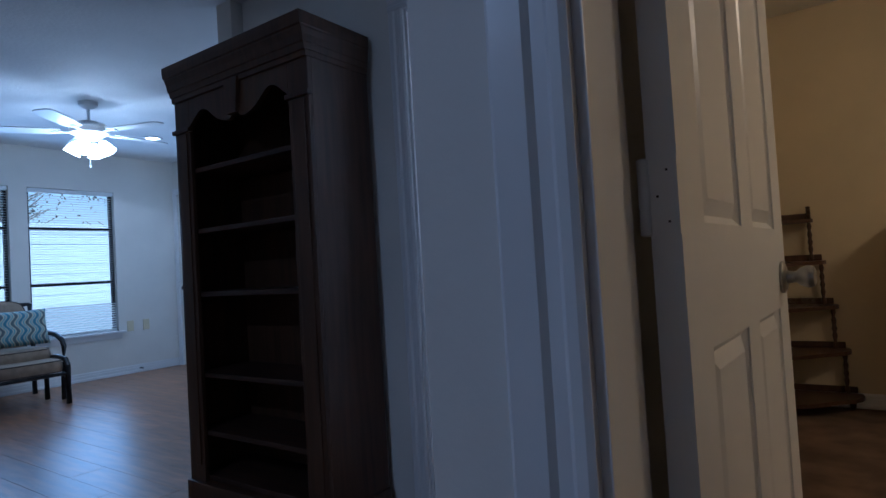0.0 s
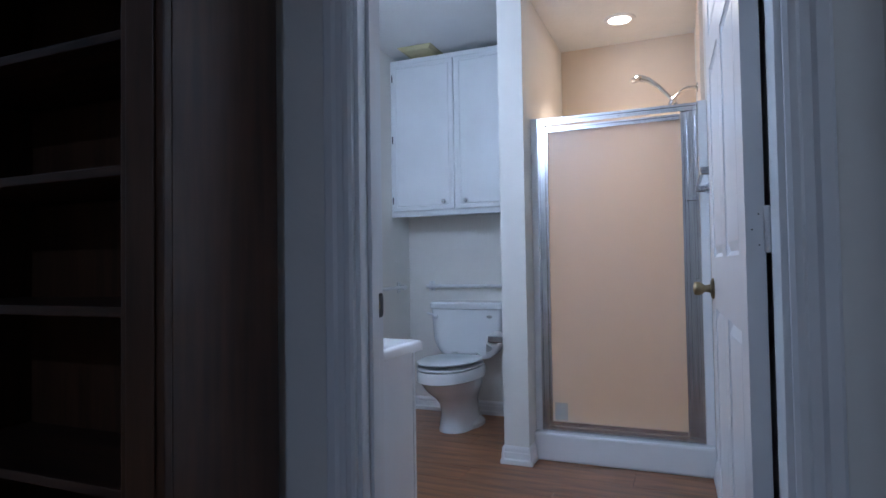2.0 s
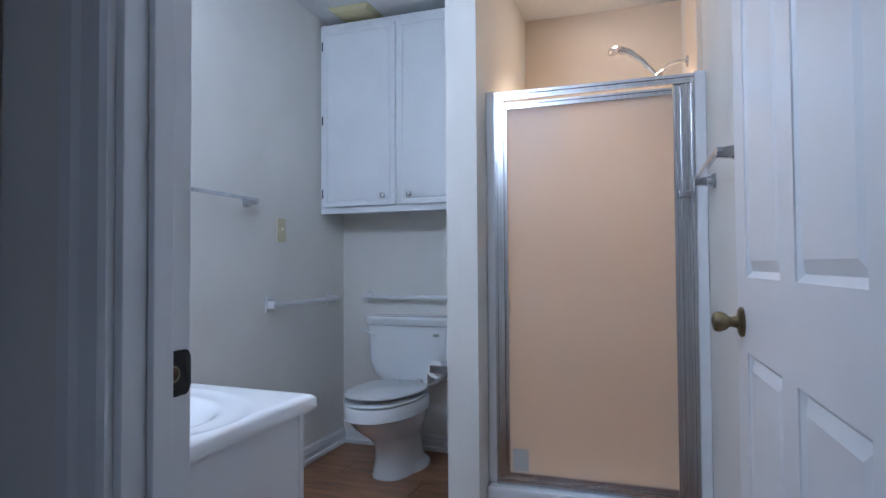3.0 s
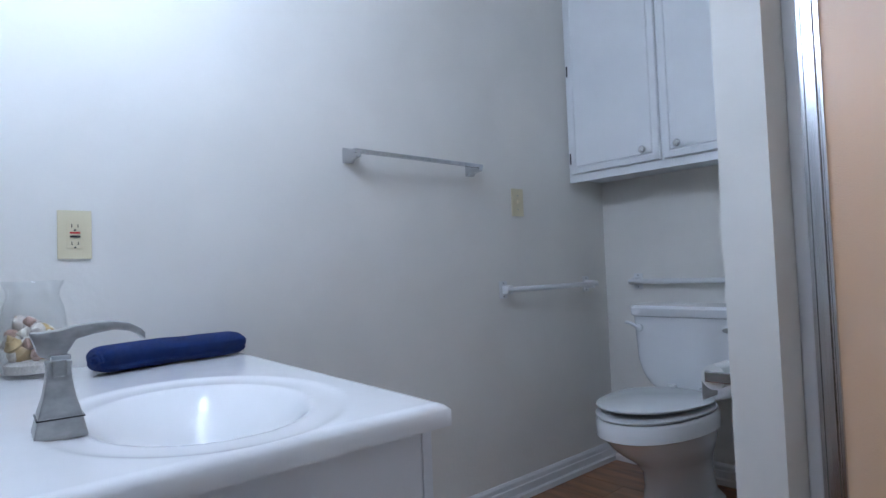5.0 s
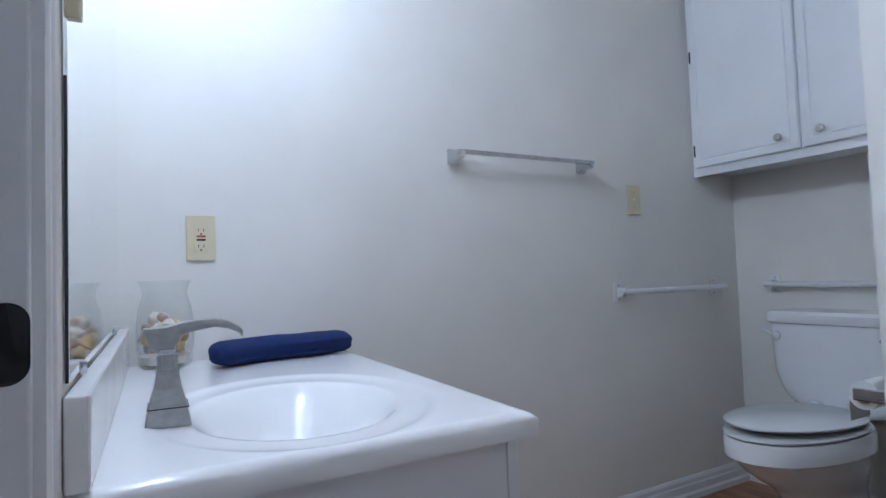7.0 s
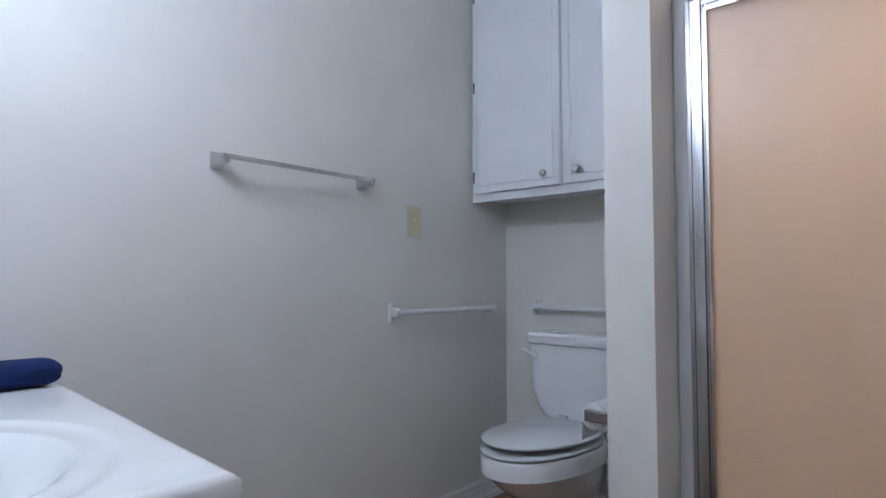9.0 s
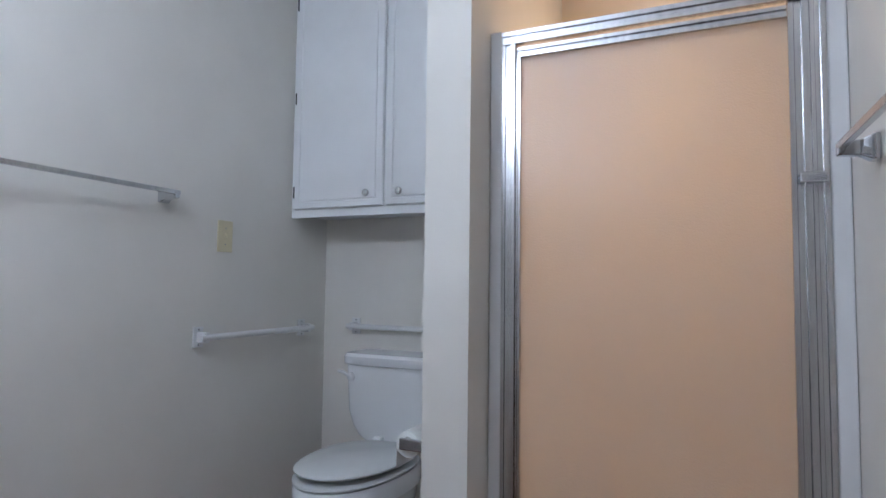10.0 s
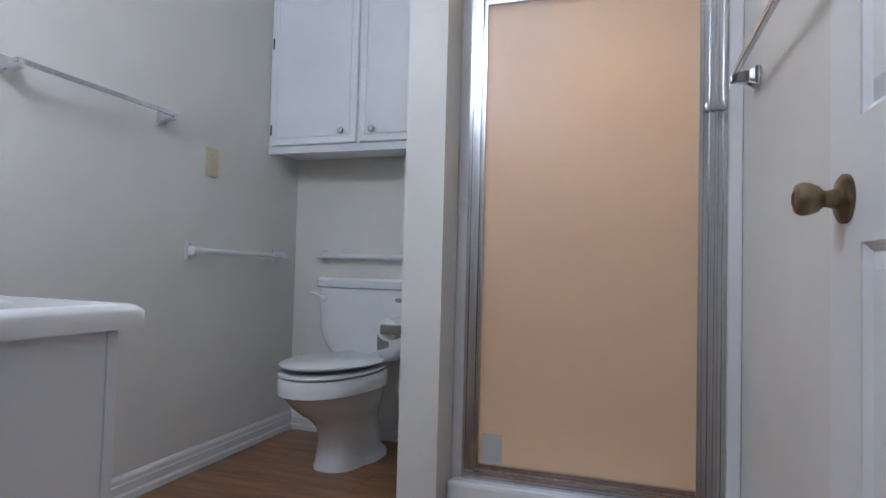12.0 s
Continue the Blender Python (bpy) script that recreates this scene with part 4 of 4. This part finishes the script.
# ---- living room ----
ROOMX = -6.6
for i, (a, b) in enumerate(WINS):
    w = thing("window_%d" % (i + 1), Matrix(), "tall window with dark metal frame and open white blinds", "window")
    tagged(w, kind="structure")
    for y0, y1 in ((a, a + 0.03), (b - 0.03, b)):
        pbox("window_frame", (ROOMX - 0.09, ROOMX - 0.05, y0, y1, 0.49, 2.03), BRONZE, w, 0.003)
    for z0, z1 in ((0.49, 0.52), (1.02, 1.055), (1.60, 1.635), (2.0, 2.03)):
        pbox("window_frame", (ROOMX - 0.088, ROOMX - 0.052, a + 0.03, b - 0.03, z0, z1), BRONZE, w, 0.003)
    for z0, z1 in ((0.52, 1.02), (1.055, 1.60), (1.635, 2.0)):
        p = pbox("pane", (ROOMX - 0.072, ROOMX - 0.068, a + 0.03, b - 0.03, z0, z1), GLASS, w, 0)
        p.visible_shadow = False
    pbox("window_sill", (ROOMX - 0.05, ROOMX + 0.045, a - 0.06, b + 0.06, 0.465, 0.49), TRIM, w, 0.004)
    pbox("apron", (ROOMX + 0.001, ROOMX + 0.015, a - 0.03, b + 0.03, 0.41, 0.464), TRIM, w, 0.004)
    bl = thing("window_blind", Matrix(), "white horizontal blind with slats tilted open", "blind", "window blinds")
    pbox("headrail", (ROOMX - 0.045, ROOMX - 0.005, a + 0.006, b - 0.006, 1.985, 2.025), SLATM, bl, 0.003)
    first = None
    for k in range(58):
        z = 0.52 + 1.46 * k / 58
        if first is None:
            bm = bmesh.new()
            box(bm, -0.0125, 0.0125, a + 0.01, b - 0.01, -0.0006, 0.0006)
            first = part("slat", bm, SLATM, bl)
            o = first
        else:
            o = new("slat", first.data)
            o.parent = bl
        o.matrix_basis = pose(ROOMX - 0.025, 0, z, 0, -5 if 11 < k else 32, 0)
    for y in (a + 0.12, b - 0.12):
        pbox("ladder_cord", (ROOMX - 0.012, ROOMX - 0.0105, y, y + 0.0015, 0.51, 1.99), SLATM, bl, 0)
    pbox("bottom_rail", (ROOMX - 0.037, ROOMX - 0.013, a + 0.01, b - 0.01, 0.493, 0.508), SLATM, bl, 0.003)

for y in (4.07, 4.25):
    po = thing("wall_plate", (ROOMX, y, 0.53), "beige outlet plate on the pale wall", "outlet", "wall plates")
    pbox("plate", (0.0005, 0.006, -0.036, 0.036, -0.0585, 0.0585), IVORY, po, 0.002)
    for dz in (-0.02, 0.02):
        pbox("receptacle", (0.006, 0.008, -0.014, 0.014, dz - 0.013, dz + 0.013), IVORY, po, 0.001)
ds = thing("door_stop", (ROOMX + 0.018, 4.15, 0.05), "small dark spring door stop on the baseboard", "door stop")
bm = bmesh.new()
tube(bm, [(0, 0, 0), (0.07, 0, 0)], 0.007, 10)
part("spring", bm, BLACK, ds, smooth=True)

# ceiling fan
fn = thing("ceiling_fan", (-4.72, 2.87, CEIL), "white five-blade ceiling fan with lit glass shades", "ceiling fan")
bm = bmesh.new()
lathe(bm, [(0.001, 0), (0.07, 0), (0.065, -0.03), (0.03, -0.055), (0.012, -0.06), (0.001, -0.06)], 28)
part("canopy", bm, FANWHITE, fn, smooth=True)
bm = bmesh.new()
tube(bm, [(0, 0, -0.05), (0, 0, -0.20)], 0.011, 12)
part("rod", bm, FANWHITE, fn, smooth=True)
bm = bmesh.new()
lathe(bm, [(0.001, -0.15), (0.06, -0.155), (0.12, -0.18), (0.14, -0.21), (0.135, -0.25), (0.10, -0.27), (0.06, -0.30), (0.001, -0.305)], 32)
part("motor_housing", bm, FANWHITE, fn, smooth=True)
for k in range(5):
    a = 22 + 72 * k
    bm = bmesh.new()
    prev = []
    for x, hw in ((0.19, 0.045), (0.22, 0.058), (0.40, 0.068), (0.58, 0.07), (0.63, 0.06), (0.65, 0.035)):
        prev.append([bm.verts.new(pose(0, 0, -0.235, 0, 0, a) @ pose(0, 0, 0, 5, 0, 0) @ Vector((x, sy * hw, sz * 0.004))) for sy, sz in ((-1, -1), (1, -1), (1, 1), (-1, 1))])
    skin(bm, prev)
    bl = part("blade", bm, FANWHITE, fn)
    bm = bmesh.new()
    tube(bm, [pose(0, 0, -0.245, 0, 0, a) @ Vector((x, 0, 0)) for x in (0.10, 0.17, 0.25)], [0.018, 0.012, 0.02], 8, 0.4)
    part("blade_iron", bm, FANWHITE, bl)
for k in range(4):
    a = radians(45 + 90 * k)
    bm = bmesh.new()
    m = Matrix.Translation((0.085 * math.cos(a), 0.085 * math.sin(a), -0.315)) @ pose(0, 0, 0, 0, 0, math.degrees(a)) @ pose(0, 0, 0, 0, 150, 0)
    lathe(bm, [(0.02, 0), (0.035, 0.02), (0.05, 0.05), (0.058, 0.085), (0.064, 0.10), (0.05, 0.095), (0.001, 0.09)], 20, m)
    o = part("shade", bm, LAMPGLOW, fn, "glowing glass shade", True)
    o.visible_shadow = False
bm = bmesh.new()
tube(bm, [(0, 0, -0.30), (0, 0, -0.50)], 0.0015, 6)
lathe(bm, [(0.001, -0.52), (0.007, -0.515), (0.007, -0.50), (0.001, -0.495)], 10)
part("pull_chain", bm, FANWHITE, fn)

cv = thing("ceiling_vent", (-4.66, 3.75, CEIL), "white metal air register on the ceiling", "vent")
pbox("frame", (-0.16, 0.16, -0.09, 0.09, -0.008, -0.001), FANWHITE, cv, 0.002)
for i in range(6):
    pbox("slat", (-0.13, 0.13, -0.062 + 0.022 * i, -0.052 + 0.022 * i, -0.013, -0.0085), IRON, cv, 0)

# cushioned metal settee with a matching ottoman in front
st = thing("settee", (-6.1, 2.27, 0), "metal-framed settee with taupe piped cushions", "settee")


def cushion(name, m, sx, sy, sz, parent):
    bm = bmesh.new()
    p = 5.0
    rings = []
    for z, s in ((-1, 0.9), (-0.8, 0.97), (-0.3, 1.0), (0.3, 1.0), (0.8, 0.97), (1, 0.9)):
        ring = []
        for k in range(36):
            a = 2 * math.pi * k / 36
            c, q = math.cos(a), math.sin(a)
            ring.append(bm.verts.new(m @ Vector((math.copysign(abs(c) ** (2 / p), c) * sx * s, math.copysign(abs(q) ** (2 / p), q) * sy * s, z * sz))))
        rings.append(ring)
    skin(bm, rings)
    ob = part(name, bm, TAUPE, parent, smooth=True)
    for z in (-0.85, 0.85):
        bm = bmesh.new()
        pts = []
        for k in range(37):
            a = 2 * math.pi * k / 36
            c, q = math.cos(a), math.sin(a)
            pts.append(m @ Vector((math.copysign(abs(c) ** (2 / p), c) * sx * 0.965, math.copysign(abs(q) ** (2 / p), q) * sy * 0.965, z * sz)))
        tube(bm, pts, 0.005, 6)
        part("piping", bm, PIPING, ob)
    return ob


for y in (-0.36, 0.36):
    cushion("seat_cushion", pose(0.03, y, 0.41), 0.33, 0.355, 0.065, st)
    cushion("back_cushion", pose(-0.27, y, 0.66, 0, 75, 0), 0.25, 0.35, 0.06, st)
for y in (-0.77, 0.77):
    bm = bmesh.new()
    tube(bm, [(-0.30, y, 0.0), (-0.31, y, 0.35), (-0.30, y, 0.56), (-0.1, y, 0.60), (0.2, y, 0.58), (0.33, y, 0.53), (0.36, y, 0.48), (0.34, y, 0.2), (0.33, y, 0.0)], 0.022, 10)
    part("arm_frame", bm, IRON, st, smooth=True)
    bm = bmesh.new()
    tube(bm, [(-0.31, y, 0.5), (-0.36, y, 0.86)], 0.018, 10)
    part("back_post", bm, IRON, st, smooth=True)
for x, z in ((0.34, 0.32), (-0.31, 0.32), (-0.36, 0.86)):
    bm = bmesh.new()
    tube(bm, [(x, -0.77, z), (x, 0.77, z)], 0.018, 10)
    part("rail", bm, IRON, st, smooth=True)
ot = thing("ottoman", (-5.72, 2.68, 0), "low metal-framed ottoman with taupe cushion", "ottoman")
cushion("cushion", pose(0, 0, 0.33), 0.24, 0.28, 0.055, ot)
for y in (-0.29, 0.29):
    bm = bmesh.new()
    tube(bm, [(-0.22, y, 0.0), (-0.22, y, 0.33), (-0.18, y, 0.38), (0.0, y, 0.395), (0.18, y, 0.38), (0.22, y, 0.33), (0.22, y, 0.0)], 0.022, 10)
    part("leg_frame", bm, IRON, ot, smooth=True)
for x in (-0.22, 0.22):
    bm = bmesh.new()
    tube(bm, [(x, -0.29, 0.26), (x, 0.29, 0.26)], 0.015, 8)
    part("rail", bm, IRON, ot, smooth=True)
pw = thing("throw_pillow", pose(-6.0, 2.77, 0.66, 0, -15, 0), "blue and cream ogee-patterned throw pillow on the settee", "pillow")
bm = bmesh.new()
N = 20
front, back = [], []
for i in range(N + 1):
    fr, bkr = [], []
    for j in range(N + 1):
        u, v = -1 + 2 * i / N, -1 + 2 * j / N
        h = 0.065 * ((1 - u ** 4) * (1 - v ** 4)) ** 0.5
        k = 1 - 0.06 * (1 - abs(v) ** 2) * abs(u) ** 6
        k2 = 1 - 0.06 * (1 - abs(u) ** 2) * abs(v) ** 6
        p0 = (u * 0.25 * k, v * 0.165 * k2)
        edge = i in (0, N) or j in (0, N)
        a = bm.verts.new((h, p0[0], p0[1]))
        fr.append(a)
        bkr.append(a if edge else bm.verts.new((-h, p0[0], p0[1])))
    front.append(fr)
    back.append(bkr)
for i in range(N):
    for j in range(N):
        for g in (front, back):
            bm.faces.new((g[i][j], g[i + 1][j], g[i + 1][j + 1], g[i][j + 1]))
part("cover", bm, PILLOW, pw, smooth=True)

# ---- bedroom ----
eg = thing("etagere", (-0.312, 4.944, 0), "dark wooden five-tier corner whatnot shelf with turned posts", "shelf")
tiers = ((0.07, 0.42), (0.335, 0.375), (0.60, 0.33), (0.865, 0.285), (1.12, 0.235))
for z, w in tiers:
    bm = bmesh.new()
    arc = [(w * (1 + 0.05 * math.sin(6 * a)) * math.cos(a), -w * (1 + 0.05 * math.sin(6 * a)) * math.sin(a)) for a in np.linspace(0, math.pi / 2, 18)]
    extrude(bm, [(0.003, -0.02), (w, -0.02)] + arc[2:-2] + [(0.003, -w)], "z", z, z + 0.022)
    t = part("tier", bm, DARKWOOD, eg)
    bm = bmesh.new()
    box(bm, 0.01, w * 0.95, -0.018, -0.006, z + 0.0225, z + 0.06)
    part("gallery", bevelled(bm, 0.002, 1), DARKWOOD, t)
PROF = [(0.009, 0), (0.014, 0.12), (0.008, 0.2), (0.014, 0.32), (0.009, 0.42), (0.015, 0.5), (0.009, 0.58), (0.014, 0.7), (0.008, 0.8), (0.014, 0.9), (0.009, 1.0)]
for (z0, w0), (z1, w1) in zip(tiers, tiers[1:] + ((1.22, 0.235),)):
    h = z1 - z0 - 0.02
    for px, py in ((w1 * 0.93, -0.04), (0.03, -w1 * 0.93)):
        bm = bmesh.new()
        lathe(bm, [(q, z0 + 0.02 + u * h) for q, u in PROF], 10, pose(px, py, 0))
        part("turned_post", bm, DARKWOOD, eg, smooth=True)
for px, py in ((0.37, -0.04), (0.03, -0.37), (0.05, -0.05)):
    bm = bmesh.new()
    lathe(bm, [(0.012, 0.003), (0.018, 0.03), (0.014, 0.07)], 10, pose(px, py, 0))
    part("foot", bm, DARKWOOD, eg)
for px in (0.10, 0.19):
    gj = thing("small_glass_bowl", (-0.312 + px, 4.80, 0.6225), "small clear glass bowl on the whatnot shelf", "bowl", "glass bowls")
    bm = bmesh.new()
    lathe(bm, [(0.022, 0), (0.038, 0.025), (0.042, 0.06), (0.04, 0.06), (0.035, 0.026), (0.001, 0.006)], 20)
    part("bowl", bm, GLASS, gj, smooth=True)
hc = thing("hutch", (0.62, 4.74, 0), "cream painted display cabinet with glass doors", "cabinet")
pbox("body", (-0.28, 0.6, -0.16, 0.20, 0, 1.10), CABPAINT, hc, 0.006)
for x0, x1 in ((-0.26, 0.15), (0.17, 0.58)):
    bm = bmesh.new()
    for a, b, c, d in ((x0, x0 + 0.05, 0.08, 1.05), (x1 - 0.05, x1, 0.08, 1.05), (x0 + 0.05, x1 - 0.05, 0.08, 0.13), (x0 + 0.05, x1 - 0.05, 1.0, 1.05)):
        box(bm, a, b, -0.18, -0.161, c, d)
    dd = part("door", bm, CABPAINT, hc)
    pbox("pane", (x0 + 0.05, x1 - 0.05, -0.17, -0.165, 0.13, 1.0), STEP, dd, 0)

# ---- outside: pale fence and bare trees ----
fc = thing("fence", (-11, 3, -0.3), "pale board fence outside the windows", "fence")
bm0 = bmesh.new()
extrude(bm0, [(-0.012, 0), (0.018, 0), (0.008, 0.175), (-0.012, 0.175)], "y", -4.5, 4.5)
board = part("board", bm0, FENCE, fc)
for k in range(1, 14):
    o = new("board", board.data)
    o.parent = fc
    o.location = (0.0, 0.0, 0.172 * k)
for k in range(5):
    pbox("post", (-0.1, -0.015, -4.4 + 2.2 * k, -4.3 + 2.2 * k, 0, 2.42), FENCE, fc)
random.seed(11)
for k in range(9):
    tx, ty = -14 - random.uniform(0, 8), -2.0 + 1.6 * k
    tr = thing("tree", (tx, ty, -0.3), "leafy grey-green garden tree behind the fence", "tree", "garden trees")
    bm = bmesh.new()
    tube(bm, [(0, 0, 0), (0.1, 0.05, 1.5), (0.0, 0.2, 3.2), (0.1, 0.3, 5.5)], [0.14, 0.11, 0.08, 0.03], 8)
    for b in range(22):
        a, z = random.uniform(0, 6.28), random.uniform(1.4, 4.2)
        e = Vector((math.cos(a), math.sin(a), 0.6)) * random.uniform(0.9, 1.8)
        tube(bm, [(0.05, 0.1, z), Vector((0.05, 0.1, z)) + e * 0.5, Vector((0.05, 0.1, z)) + e], [0.04, 0.025, 0.008], 6)
    part("trunk", bm, BARK, tr)
    vs, fs = [], []
    for q in range(2600):
        a, r = random.uniform(0, 6.28), 1.9 * math.sqrt(random.random())
        c = Vector((r * math.cos(a), r * math.sin(a), random.uniform(1.0, 5.5)))
        if noise.noise(c * 1.1 + Vector((k * 5, 0, 0))) < -0.05:
            continue
        d1 = Vector((random.uniform(-1, 1), random.uniform(-1, 1), random.uniform(-1, 1))).normalized()
        d2 = d1.orthogonal().normalized()
        s = random.uniform(0.02, 0.06)
        i0 = len(vs)
        vs += [c + d1 * s, c + d2 * s * 0.5, c - d1 * s, c - d2 * s * 0.5]
        fs.append((i0, i0 + 1, i0 + 2, i0 + 3))
    me = bpy.data.meshes.new("crown")
    me.from_pydata([tuple(v) for v in vs], [], fs)
    me.materials.append(LEAF)
    o = new("crown", me)
    o.parent = tr

# ---- floor planks, laid along x ----
random.seed(2)
meshes = {}


def plank(x0, x1, y0, y1):
    ln, wd = round(x1 - x0, 2), round(y1 - y0, 3)
    if (ln, wd) not in meshes:
        bm = bmesh.new()
        skin(bm, [[bm.verts.new((sx * (ln / 2 - i), sy * (wd / 2 - i), z)) for sx, sy in ((-1, -1), (1, -1), (1, 1), (-1, 1))] for i, z in ((0.0003, -0.006), (0.0003, -0.0008), (0.001, 0.0))])
        ob = part("plank", bm, PLANK, floor)
        meshes[(ln, wd)] = ob.data
    else:
        ob = new("plank", meshes[(ln, wd)])
        ob.parent = floor
    ob.location = ((x0 + x1) / 2, (y0 + y1) / 2, random.uniform(-0.0003, 0.0003))


def planks(xa, xb, ya, yb, wd, ln, off):
    y, row = ya, off
    while y < yb - 0.01:
        x = xa - (row * 0.37 % 1.0) * ln
        w = min(wd, yb - y)
        while x < xb - 0.02:
            a, b = max(x, xa), min(x + ln, xb)
            if b - a > 0.05:
                plank(a, b, y, y + w)
            x += ln
        y += w
        row += 1


planks(-6.6, -2.56, -1.0, 4.65, 0.18, 1.22, 0)
planks(-2.56, -0.30, 0.0, 2.56, 0.18, 1.22, 3)
planks(-2.44, -0.44, 2.56, 5.2, 0.18, 1.22, 1)
bm = bmesh.new()
box(bm, -6.6, -0.29, -1.98, -1.0, -0.006, 0)
box(bm, -2.56, -0.29, -1.0, 0.0, -0.006, 0)
part("plank", bm, PLANK, floor)
